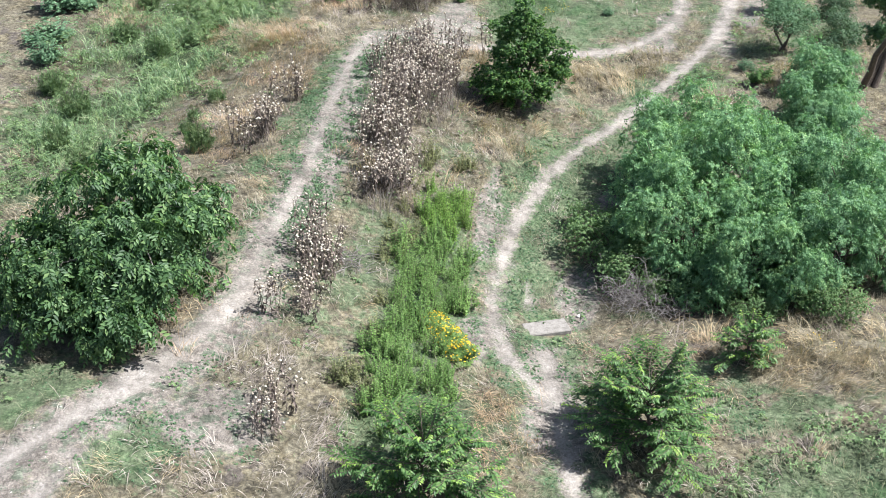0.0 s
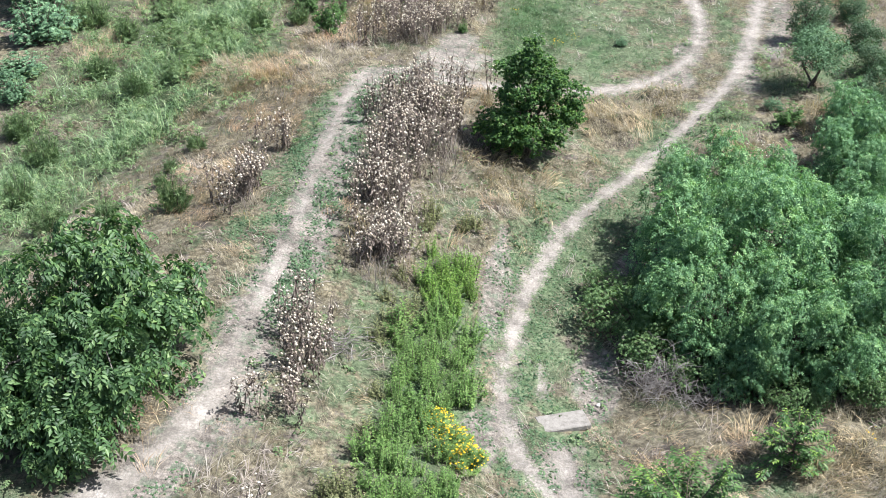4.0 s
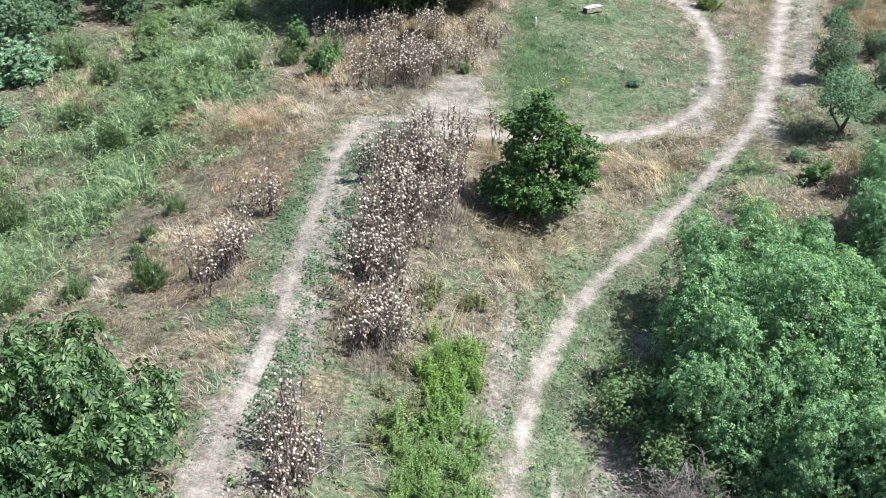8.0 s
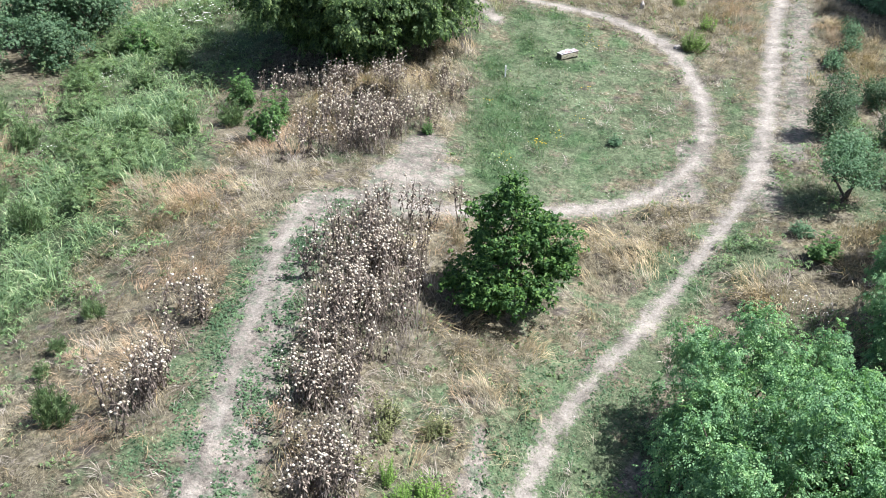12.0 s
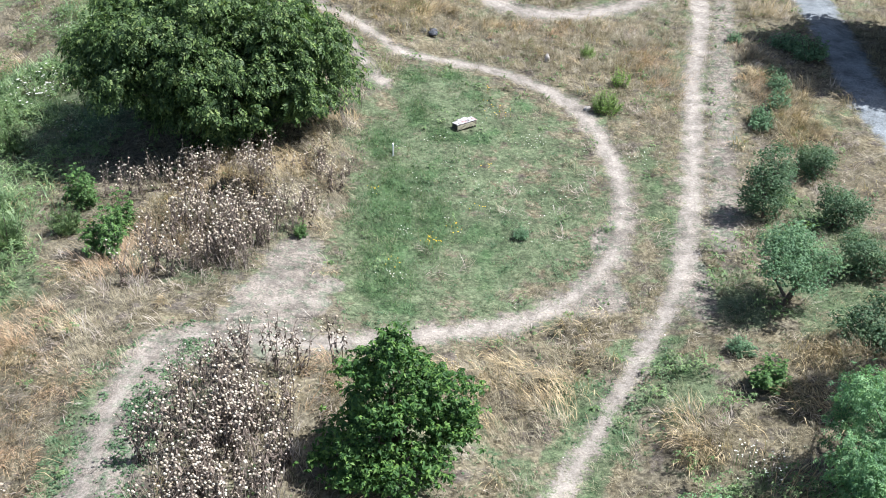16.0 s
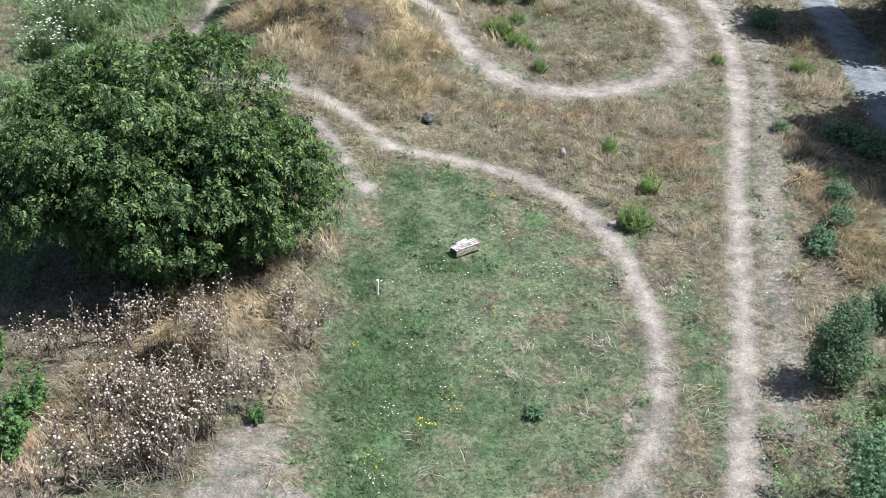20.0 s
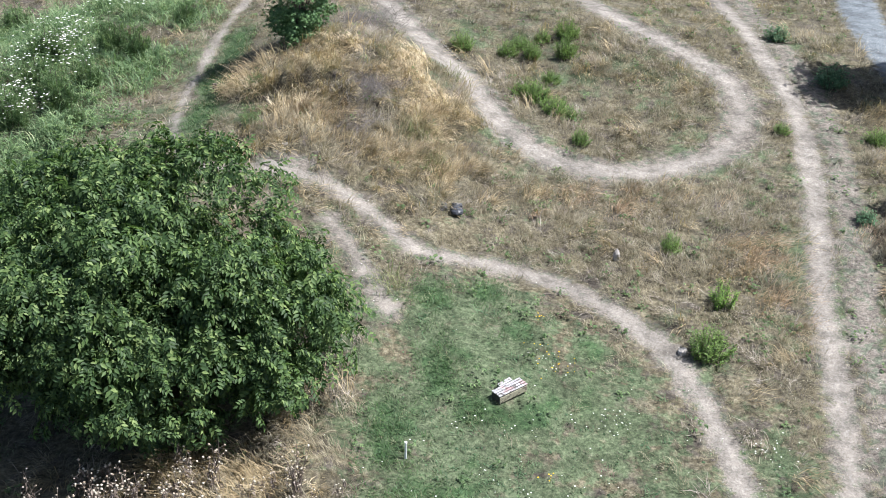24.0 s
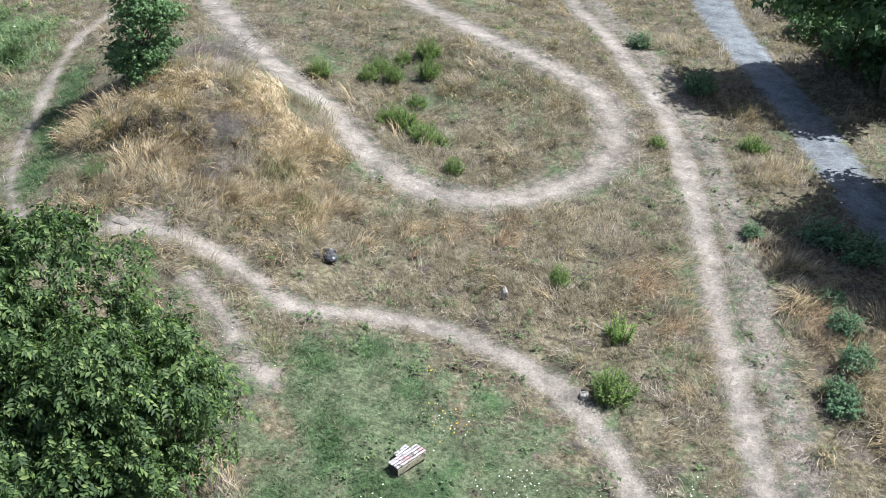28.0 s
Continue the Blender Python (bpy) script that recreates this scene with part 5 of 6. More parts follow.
PALE = [(-9.0, 91.2, 0.9, 0.7), (-3.4, 91.6, 1.0, 1.0), (-2.4, 93.4, 0.9, 1.2), (-4.2, 94.8, 1.0, 1.4), (-3.3, 89.0, 1.0, 0.9), (-8.4, 94.6, 1.2, 1.1), (-9.8, 92.6, 0.9, 0.9), (-7.4, 95.6, 1.2, 1.2), (-8.2, 90.2, 0.9, 0.6), (-4.2, 98.0, 0.8, 1.6)]


GREY_BAND = [(-5.6, 76.4, 0.5, 1.8), (-6.4, 90.2, 0.7, 1.5), (-6.2, 92.6, 0.9, 1.4), (-6.6, 95.4, 0.8, 1.6), (-6.4, 100.0, 1.2, 2.4), (-6.6, 103.6, 1.3, 2.0), (-9.6, 25.4, 3.0, 2.6)]


def chance_dry(x, y):
    tr = looked_up(x, y)
    c = 0.58 + 0.5 * blob(x, y, DENSE_DRY) + 0.5 * (blob(x, y, [(4.9, 87.6, 8.0, 5.5), (5.6, 98.7, 5.0, 6.4), (9.0, 82.0, 3.0, 7.0), (-14.5, 53.0, 3.5, 8.0)]))
    c = c * np.clip(0.8 + 1.0 * wobble(x, y, 0.7, 8.8), 0.25, 1.5) * np.clip(1.3 - 1.35 * tr[3], 0, 1) * np.clip(0.42 + tr[1], 0, 1) + 0.012
    c = c * (1 - np.clip(0.85 - 0.03 * x, 0.6, 0.95) * blob(x, y, MEADOW))
    return np.where(off_paths(x, y, tr, 0.1), c * (1 - 0.75 * blob(x, y, GREY_BAND)), 0)


def chance_green(x, y):
    tr = looked_up(x, y)
    return np.where(off_paths(x, y, tr), np.clip(tr[3] * 1.2 - 0.12, 0.02, 1) * np.clip(0.35 + tr[1] * 1.3, 0.05, 1), 0)


rng = np.random.RandomState(70)
x, y, s, h = tufts(11.0, 19, 0.12, chance_dry, rng, (-27, 27, 20, 132))
tall_here = 0.36 + 0.4 * blob(x, y, DENSE_DRY)
blades(x, y, s * tall_here * rng.uniform(0.6, 1.3, len(x)), (0.007 + 0.00006 * y) * rng.uniform(0.7, 1.5, len(x)), h + rng.normal(size=len(x)) * 1.0, rng.uniform(0.12, 1.1, len(x)), STRAW, "dry_grass", "straw-coloured dry grass in lodged tufts", 0.5)
x, y, s, h = tufts(9.0, 22, 0.16, lambda x, y: chance_dry(x, y) * blob(x, y, [(4.9, 87.2, 9.0, 5.6), (5.7, 98.0, 6.0, 8.0), (10.5, 83.0, 2.2, 9.0)]), rng, (-6, 17, 74, 112))
blades(x, y, s * rng.uniform(0.2, 0.5, len(x)), rng.uniform(0.008, 0.016, len(x)), rng.uniform(0, 6.28, len(x)), rng.uniform(0.1, 1.2, len(x)), STRAW, "seeding_grass", "fluffy pale tan seeding grass", 0.5)
x, y, s, h = tufts(9.0, 20, 0.2, lambda x, y: chance_dry(x, y) * (0.08 + 0.92 * blob(x, y, DENSE_DRY)) * np.clip(1 - 1.6 * blob(x, y, MEADOW), 0, 1) * np.clip(0.5 + 1.3 * wobble(x, y, 0.7, 5.5), 0.08, 1), rng)
blades(x, y, s * rng.uniform(0.6, 1.25, len(x)), (0.011 + 0.0001 * y) * rng.uniform(0.7, 1.5, len(x)), h + rng.normal(size=len(x)) * 0.42, rng.uniform(0.3, 1.3, len(x)), STRAW_GOLD, "golden_grass", "long golden dry grass lying over", 0.55)
x, y, s, h = tufts(5.0, 14, 0.14, lambda x, y: chance_dry(x, y) * (0.25 + 3.5 * blob(x, y, GREY_BAND) + blob(x, y, [ (-8.6, 29.5, 1.6, 2.0), (-10.0, 60.5, 2.5, 2.0), (-6.0, 46.5, 2.5, 4.5), (-7.0, 36.0, 1.2, 2.0), (-4.8, 103.7, 1.5, 3.7)])), rng)
blades(x, y, s * rng.uniform(0.35, 0.75, len(x)), rng.uniform(0.014, 0.026, len(x)), h + rng.normal(size=len(x)) * 0.9, rng.uniform(0.4, 1.4, len(x)), STRAW_GREY, "grey_grass", "dead grey-brown grass and stalks", 0.4)
x, y, s, h = tufts(11.0, 7, 0.12, chance_green, rng, (-29, 27, 20, 130))
blades(x, y, s * (0.1 + 0.12 * blob(x, y, LUSH) + 0.3 * blob(x, y, GREENS) + 0.4 * blob(x, y, GULLY)) * rng.uniform(0.7, 1.5, len(x)), rng.uniform(0.014, 0.026, len(x)), h + rng.normal(size=len(x)) * 1.8, rng.uniform(0.3, 1.3, len(x)), GRASS, "green_grass", "short green meadow grass", 0.5)

x, y, s, h = tufts(16.0, 9, 0.12, lambda x, y: blob(x, y, LUSH) * off_paths(x, y, looked_up(x, y)), rng, (-17, 0, 58, 112))
blades(x, y, s * 0.22 * rng.uniform(0.7, 1.5, len(x)), rng.uniform(0.014, 0.026, len(x)), h + rng.normal(size=len(x)) * 1.8, rng.uniform(0.3, 1.2, len(x)), GRASS_DEEP, "lush_grass", "deep green lush grass at the meadow's edge", 0.5)
x, y, s, h = tufts(9.0, 7, 0.1, lambda x, y: blob(x, y, THISTLE_GROUND) * off_paths(x, y, looked_up(x, y)), rng, (-15, -3, 30, 79))
blades(x, y, s * rng.uniform(0.4, 1.25, len(x)), rng.uniform(0.012, 0.022, len(x)), rng.uniform(0, 6.28, len(x)), rng.uniform(0.05, 0.75, len(x)), STALK_GREY, "dead_stalks", "thin grey dead stalks standing among thistles", 0.25)

x, y, s, h = tufts(7.0, 20, 0.2, lambda x, y: blob(x, y, RUSTY) * np.clip(0.5 + wobble(x, y, 0.8, 3.0), 0, 1) * off_paths(x, y, looked_up(x, y)), rng, (-24, 18, 20, 112))
blades(x, y, s * rng.uniform(0.4, 0.85, len(x)), rng.uniform(0.008, 0.017, len(x)), h + rng.normal(size=len(x)) * 0.7, rng.uniform(0.2, 1.2, len(x)), STRAW_RUST, "rusty_grass", "rust-brown lodged dead grass", 0.5)


def tussocks(n, keep, reach, per, mat, name, label, box=(-20, 19, 22, 112)):
    """Big tussocks, each a fountain of long blades pressed over to one side."""
    x, y = rng.uniform(box[0], box[1], n), rng.uniform(box[2], box[3], n)
    tr = looked_up(x, y)
    k = (rng.uniform(0, 1, n) < keep(x, y)) & (tr[0] > 0.45) & (tr[2] > 0.5) & (far_from(x, y, SLAB_LINE) > 1.0)
    x, y = x[k], y[k]
    size = rng.uniform(0.55, 1.25, len(x)) * reach
    lie = 2.2 * wobble(x, y, 3.0, 3.3) - 1.4 + rng.normal(size=len(x)) * 0.6
    m = len(x) * per
    a = rng.uniform(0, 6.28, m)
    q = np.abs(rng.normal(size=m)) * 0.3 * np.repeat(size, per)
    px, py = np.repeat(x, per) + np.cos(a) * q, np.repeat(y, per) + np.sin(a) * q
    lx = np.cos(a) * 0.75 + np.cos(np.repeat(lie, per)) * 0.8
    ly = np.sin(a) * 0.75 + np.sin(np.repeat(lie, per)) * 0.8
    blades(px, py, np.repeat(size, per) * rng.uniform(0.5, 1.1, m), (0.004 + 0.00017 * py) * rng.uniform(0.7, 1.5, m), np.arctan2(ly, lx), rng.uniform(0.35, 1.35, m), mat, name, label, 0.6)


def dry_ground(x, y):
    tr = looked_up(x, y)
    return np.clip(1.25 - 1.4 * tr[3], 0, 1) * (1 - 0.9 * blob(x, y, GREY_BAND)) * np.clip(1 - 1.7 * blob(x, y, MEADOW), 0, 1) * np.clip(0.4 + tr[1] * 2, 0, 1) * np.clip(0.6 + 1.2 * wobble(x, y, 0.8, 5.5), 0.05, 1.3)


tussocks(3400, lambda x, y: dry_ground(x, y) * (0.015 + 0.7 * blob(x, y, DENSE_DRY) * np.where(y < 76, 0.45, 1.0)), 0.7, 64, STRAW, "straw_tussocks", "big straw-coloured grass tussocks pressed over")
tussocks(3000, lambda x, y: dry_ground(x, y) * (0.004 + 0.85 * blob(x, y, DENSE_DRY) * np.where(y < 76, 0.4, 1.0)), 0.75, 84, STRAW_GOLD, "golden_tussocks", "big pale golden grass tussocks pressed over")
tussocks(5000, lambda x, y: np.clip(0.35 + 1.4 * wobble(x, y, 0.6, 2.2), 0, 1) * blob(x, y, PALE), 0.8, 46, STRAW_PALE, "pale_tussocks", "pale straw tussocks bent over on the mound", (-13, 0, 86, 104))
tussocks(2200, lambda x, y: dry_ground(x, y) * 0.8 * blob(x, y, RUSTY), 0.8, 60, STRAW_RUST, "rusty_tussocks", "rust-brown tussocks of dead grass")
tussocks(1700, lambda x, y: 0.1 + 0.3 * np.clip(wobble(x, y, 2.6, 4.4), 0, 1) + 0.65 * blob(x, y, [(8.2, 31.4, 3.2, 2.6)]) - blob(x, y, MEADOW), 0.6, 44, GREYGREEN, "green_tussocks", "grey-green half-dry grass tussocks")

# leafy weeds standing in the damp ground
n = 9000
x, y = rng.uniform(-30, 14, n), rng.uniform(24, 118, n)
tr = looked_up(x, y)
k = (rng.uniform(0, 1, n) < blob(x, y, GREENS) * np.clip(0.65 + 0.8 * wobble(x, y, 1.6, 2.9), 0, 1)) & off_paths(x, y, tr, 0.5)
per = 13
tall = np.repeat(rng.uniform(0.35, 1.05, k.sum()), per)
x, y = np.repeat(x[k], per), np.repeat(y[k], per)
off = rng.normal(size=(len(x), 2)) * 0.24
x, y = x + off[:, 0], y + off[:, 1]
at = np.stack([x, y, relief(x, y) + tall * rng.uniform(0.25, 1, len(x))], 1)
v, f = sprayed(whorl(4, 0.13, 0.05, 0.25), at, np.tile((0, 0, 0.6), (len(x), 1)), 1.25, 0.8, 0.1, rng)
tagged(new("tall_weeds", np_mesh("tall_weeds", v, f, HERB)), "waist-high green leafy weeds in clumps", "weeds", kind="stuff")


def chance_reed(x, y):
    tr = looked_up(x, y)
    return np.where(off_paths(x, y, tr), blob(x, y, [(-21.4, 52.5, 2.6, 4.5), (-22.5, 58.0, 3.2, 3.8), (-22.2, 47.0, 2.2, 3.5), (-19.0, 62.0, 2.2, 3.0), (-20.5, 65.0, 2.5, 5.0), (-22.7, 104.4, 4.0, 5.2), (-21.6, 94.0, 2.5, 4.2), (-17.1, 107.0, 2.0, 3.5), (-17.9, 102.0, 2.0, 4.8), (-23.0, 79.0, 3.5, 5.0)]) * np.clip(0.5 + 1.1 * wobble(x, y, 1.2, 9.0), 0, 1), 0)


x, y, s, h = tufts(20.0, 11, 0.18, chance_reed, rng, (-28, -14, 40, 119))
blades(x, y, s * rng.uniform(0.5, 1.15, len(x)), rng.uniform(0.022, 0.045, len(x)), h * 3.0 + rng.normal(size=len(x)) * 1.5, rng.uniform(0.25, 1.15, len(x)), REED, "reeds", "tall broad-bladed blue-green reeds and grass", 0.8)


for cx, cy, n in [(-3.7, 90.6, 46), (-2.9, 88.9, 26), (-2.0, 96.9, 16), (-4.3, 79.9, 16)]:
    x, y = cx + rng.normal(size=n * 6) * 0.34, cy + rng.normal(size=n * 6) * 0.34
    blades(x, y, rng.uniform(0.5, 1.1, n * 6), rng.uniform(0.016, 0.03, n * 6), rng.uniform(0, 6.28, n * 6), rng.uniform(0.15, 1.0, n * 6), OLIVE_HERB, "reed_clump", "olive green reed clump in dry grass", 0.7)


def herb_chance(x, y):
    tr = looked_up(x, y)
    c = np.maximum(1.6 * np.maximum(blob(x, y, VERGES), 0.6 * blob(x, y, THISTLE_GROUND)), 0.95 * ((tr[1] < 0.4) & (tr[0] > 0.12) & (y < 58)) * np.clip(0.25 + 1.7 * wobble(x, y, 0.4, 1.7), 0, 1))
    c = np.maximum(c, 0.8 * blob(x, y, GREENS) * np.clip(0.3 + wobble(x, y, 1.1, 6.0), 0, 1))
    c = np.maximum(c, 1.5 * np.clip(tr[3] - 0.45, 0, 1) * (tr[0] < 1.4) * (y < 60))
    c = np.maximum(c * (1 - 0.9 * blob(x, y, MEADOW)), 0.4 * blob(x, y, MEADOW))
    return np.where(off_paths(x, y, tr, 0.08), c * np.clip(0.45 + 0.8 * wobble(x, y, 0.55, 2.5), 0, 1), 0)


n = 60000
x = np.concatenate([rng.uniform(-28, 20, n), rng.uniform(-5, 7, n // 2), rng.uniform(-14, -8, n // 4)])
y = np.concatenate([rng.uniform(20, 112, n), rng.uniform(26, 60, n // 2), rng.uniform(22, 58, n // 4)])
n = len(x)
k = rng.uniform(0, 1, n) < herb_chance(x, y)
x, y = x[k], y[k]
at = np.stack([x, y, relief(x, y) + 0.02 + 0.25 * blob(x, y, GREENS) * rng.uniform(0, 1, len(x))], 1)
v, f = sprayed(LEAF_SMALL, at, np.tile((0, 0, 0.6), (len(x), 1)), 0.85, 0.8, 0.0, rng)
tagged(new("low_herbs", np_mesh("low_herbs", v, f, CLOVER)), "low clover and herbs along the trails", "herbs", kind="stuff")

# leafy clumps in the meadow
x, y, s, h = tufts(14.0, 9, 0.09, lambda x, y: blob(x, y, MEADOW) * np.clip(1.5 * wobble(x, y, 0.45, 3.7) + 0.9 * wobble(x, y, 1.5, 8.1) - 0.15, 0, 1) * off_paths(x, y, looked_up(x, y), 0.3), rng, (-7, 8, 56, 83))
blades(x, y, s * 0.17 * rng.uniform(0.7, 1.4, len(x)), rng.uniform(0.016, 0.03, len(x)), rng.uniform(0, 6.28, len(x)), rng.uniform(0.3, 1.2, len(x)), CLOVER, "meadow_herbs", "mid-green herb clumps in the meadow", 0.5)

# dark leaf rosettes in clumps on the trodden soil of the left track
way = TRACK_LEFT[(TRACK_LEFT[:, 1] > 36) & (TRACK_LEFT[:, 1] < 56.5)]
at = way[rng.randint(0, len(way), 620)] + np.stack([rng.choice((-1, 1, 1), 620) * rng.uniform(0.32, 1.5, 620), rng.normal(size=620) * 0.3], 1)
at = at[rng.uniform(0, 1, 620) < np.clip(0.4 + 0.9 * wobble(at[:, 0], at[:, 1], 0.6, 4.9), 0, 1)]
wide = rng.uniform(0.06, 0.2, len(at))
x, y = np.repeat(at[:, 0], 16) + rng.normal(size=len(at) * 16) * np.repeat(wide, 16), np.repeat(at[:, 1], 16) + rng.normal(size=len(at) * 16) * np.repeat(wide, 16) * 1.4
k = off_paths(x, y, looked_up(x, y), 0.12)
x, y = x[k], y[k]
at = np.stack([x, y, relief(x, y) + rng.uniform(0.01, 0.09, len(x))], 1)
v, f = sprayed(LEAF_SMALL, at, np.tile((0, 0, 0.6), (len(x), 1)), 0.8, 0.8, 0.0, rng)
tagged(new("rosettes", np_mesh("rosettes", v, f, CLOVER)), "dark green herb rosettes on trodden soil", "herbs", kind="stuff")

# single green weeds among the dry grass
n = 2600
x, y = rng.uniform(-28, 20, n), rng.uniform(20, 118, n)
tr = looked_up(x, y)
k = (rng.uniform(0, 1, n) < np.clip(0.4 + 0.7 * wobble(x, y, 3.1, 6.6), 0.05, 1) * (1 - 0.3 * blob(x, y, MEADOW))) & off_paths(x, y, tr, 0.25)
x, y = np.repeat(x[k], 9), np.repeat(y[k], 9)
tall = np.repeat(rng.uniform(0.12, 0.5, k.sum()), 9)
off = rng.normal(size=(len(x), 2)) * (0.06 + 0.25 * tall[:, None])
x, y = x + off[:, 0], y + off[:, 1]
at = np.stack([x, y, relief(x, y) + tall * rng.uniform(0.1, 1, len(x))], 1)
v, f = sprayed(LEAF_SMALL, at, np.tile((0, 0, 0.6), (len(x), 1)), 1.1, 0.8, 0.0, rng)
tagged(new("weeds", np_mesh("weeds", v, f, HERB)), "green leafy weeds scattered through dry grass", "weeds", kind="stuff")

# stones strewn on the paths
n = 30000
x, y = rng.uniform(-18, 24, n), rng.uniform(20, 118, n)
tr = looked_up(x, y)
k = rng.uniform(0, 1, n) < np.where(tr[0] < 0.25, 0.5, np.where(tr[2] < 0.2, 0.35, np.where(tr[1] < 0, 0.22, 0.0)))
x, y = x[k], y[k]
hv = np.array([(0, 0, 0.6), (1, 0.2, 0), (0.1, 0.9, 0.1), (-0.9, 0.1, 0), (-0.2, -1, 0.05)], float)
hf = np.array([(0, 1, 2), (0, 2, 3), (0, 3, 4), (0, 4, 1)])
r = 0.01 + 0.026 * rng.uniform(0, 1, len(x)) ** 3
v = hv[None] * r[:, None, None] + np.stack([x, y, relief(x, y) + 0.012], 1)[:, None]
f = hf[None] + (np.arange(len(x)) * 5)[:, None, None]
tagged(new("pebbles", np_mesh("pebbles", v.reshape(-1, 3), f.reshape(-1, 3), PEBBLE)), "pale pebbles strewn on the dirt paths", "pebbles", kind="stuff")


# ---- built and loose things ----
def box(sx, sy, sz, at=(0, 0, 0), bevel=0.006, turn=0.0):
    """A beam with softened edges, centred on at."""
    bm = bmesh.new()
    bmesh.ops.create_cube(bm, size=1.0, matrix=Matrix.Diagonal((sx, sy, sz, 1)))
    if bevel:
        bmesh.ops.bevel(bm, geom=bm.edges[:], offset=bevel, segments=1, affect="EDGES")
    bmesh.ops.transform(bm, matrix=Matrix.Translation(at) @ Matrix.Rotation(turn, 4, "Z"), verts=bm.verts[:])
    return bm


def bm_mesh(name, bm, mat):
    me = bpy.data.meshes.new(name)
    bm.to_mesh(me)
    bm.free()
    me.materials.append(mat)
    return me


def paint_material(name, paint, wood, amount, splash=None):
    """Flaking paint over grey weathered wood."""
    k = Nodes(name)
    f = k.noise(9.0, 5.0, 0.7)
    g = k.noise(40.0, 3.0, 0.6)
    base = k.ramp(g, [(0.3, tuple(c * 0.6 for c in wood)), (0.7, wood)])
    col = k.mix(k.smooth(f, amount - 0.06, amount + 0.06), base, paint)
    if splash:
        col = k.mix(k.math("MULTIPLY", k.smooth(k.noise(2.6, 3.0, 0.6), 0.58, 0.64), 0.6), col, splash)
    k.surface(col, 0.75, k.bump(g, 0.4, 0.005))
    return k.mat


def concrete_material():
    k = Nodes("weathered_concrete")
    f = k.noise(6.0, 5.0, 0.7)
    g = k.noise(45.0, 3.0, 0.6)
    col = k.mix(0.4, k.ramp(f, [(0.35, (0.1, 0.092, 0.078)), (0.6, (0.24, 0.222, 0.2))]), k.ramp(g, [(0.3, (0.11, 0.1, 0.09)), (0.7, (0.25, 0.235, 0.218))]))
    k.surface(col, 0.9, k.bump(g, 0.6, 0.01))
    return k.mat


PAINT_WHITE = paint_material("flaking_white_paint", (0.36, 0.35, 0.37), (0.14, 0.125, 0.12), 0.45, (0.3, 0.17, 0.165))
PAINT_CREAM = paint_material("cream_paint", (0.26, 0.245, 0.18), (0.13, 0.115, 0.09), 0.45)
WOOD_DARK = paint_material("dark_wood", (0.05, 0.045, 0.045), (0.1, 0.085, 0.075), 0.5)
POST_WHITE = paint_material("white_post_paint", (0.78, 0.78, 0.76), (0.4, 0.38, 0.35), 0.35)
CONCRETE = concrete_material()
PALE_STONE = bark_material("pale_stone", (0.22, 0.2, 0.185), (0.42, 0.395, 0.37))
PLASTIC = Nodes("black_plastic")
PLASTIC.surface(PLASTIC.ramp(PLASTIC.noise(12.0), [(0.3, (0.02, 0.022, 0.026)), (0.7, (0.08, 0.085, 0.1))]), 0.35)
PLASTIC = PLASTIC.mat

# slatted bench in the meadow
bench = thing("garden_bench", -0.26, 74.92, "low slatted wooden bench with flaking white paint", "bench", turn=radians(39))
for k in range(4):
    part("slat", bm_mesh("slat", box(1.17, 0.082, 0.03, (0.01 * (k % 2), -0.155 + 0.108 * k, 0.33 + 0.004 * (k % 3)), 0.006, 0.008 * (k - 1.5)), PAINT_WHITE), bench)
for k in range(2):
    part("slat", bm_mesh("slat", box(0.56, 0.075, 0.028, (0.1 + 0.03 * k, 0.31 + 0.1 * k, 0.29 - 0.02 * k), 0.006, 0.1), PAINT_WHITE), bench, "short broken slat of the back")
    part("bracket", bm_mesh("bracket", box(0.05, 0.32, 0.035, (-0.08 + 0.36 * k, 0.3, 0.262)), WOOD_DARK), bench)
part("front_panel", bm_mesh("front_panel", box(1.13, 0.03, 0.21, (0, -0.19, 0.17)), PAINT_CREAM), bench, "cream painted front board")
part("back_panel", bm_mesh("back_panel", box(1.13, 0.03, 0.2, (0, 0.18, 0.17)), WOOD_DARK), bench)
for sx in (-0.55, 0.55):
    part("side_panel", bm_mesh("side_panel", box(0.03, 0.33, 0.24, (sx, 0, 0.19)), WOOD_DARK), bench, "dark wooden end board")
    for sy in (-0.15, 0.15):
        part("leg", bm_mesh("leg", box(0.06, 0.06, 0.4, (sx * 0.94, sy, 0.11)), WOOD_DARK), bench)

post = thing("marker_post", -3.4, 71.9, "short white painted wooden post in grass", "post")
part("shaft", bm_mesh("shaft", box(0.07, 0.07, 0.68, (0, 0, 0.25), 0.012), POST_WHITE), post)
part("cap", bm_mesh("cap", box(0.08, 0.08, 0.03, (0, 0, 0.615), 0.012), POST_WHITE), post)

stake = thing("marker_stake", -13.25, 95.79, "short dark wooden stake beside the path", "post")
part("shaft", bm_mesh("shaft", box(0.2, 0.16, 0.55, (0, 0, 0.2), 0.02), WOOD_DARK), stake)


def rock_mesh(name, sx, sy, sz, mat, seed, cuts=2):
    """An uneven stone."""
    bm = bmesh.new()
    bmesh.ops.create_icosphere(bm, subdivisions=cuts, radius=1.0)
    rng = np.random.RandomState(seed)
    off = rng.uniform(0, 30, 3)
    for v in bm.verts:
        n = noise.noise(Vector(v.co) * 1.6 + Vector(off)) * 0.35
        v.co *= 1 + n
        v.co.x, v.co.y, v.co.z = v.co.x * sx, v.co.y * sy, max(v.co.z, -0.5) * sz
    return bm_mesh(name, bm, mat)


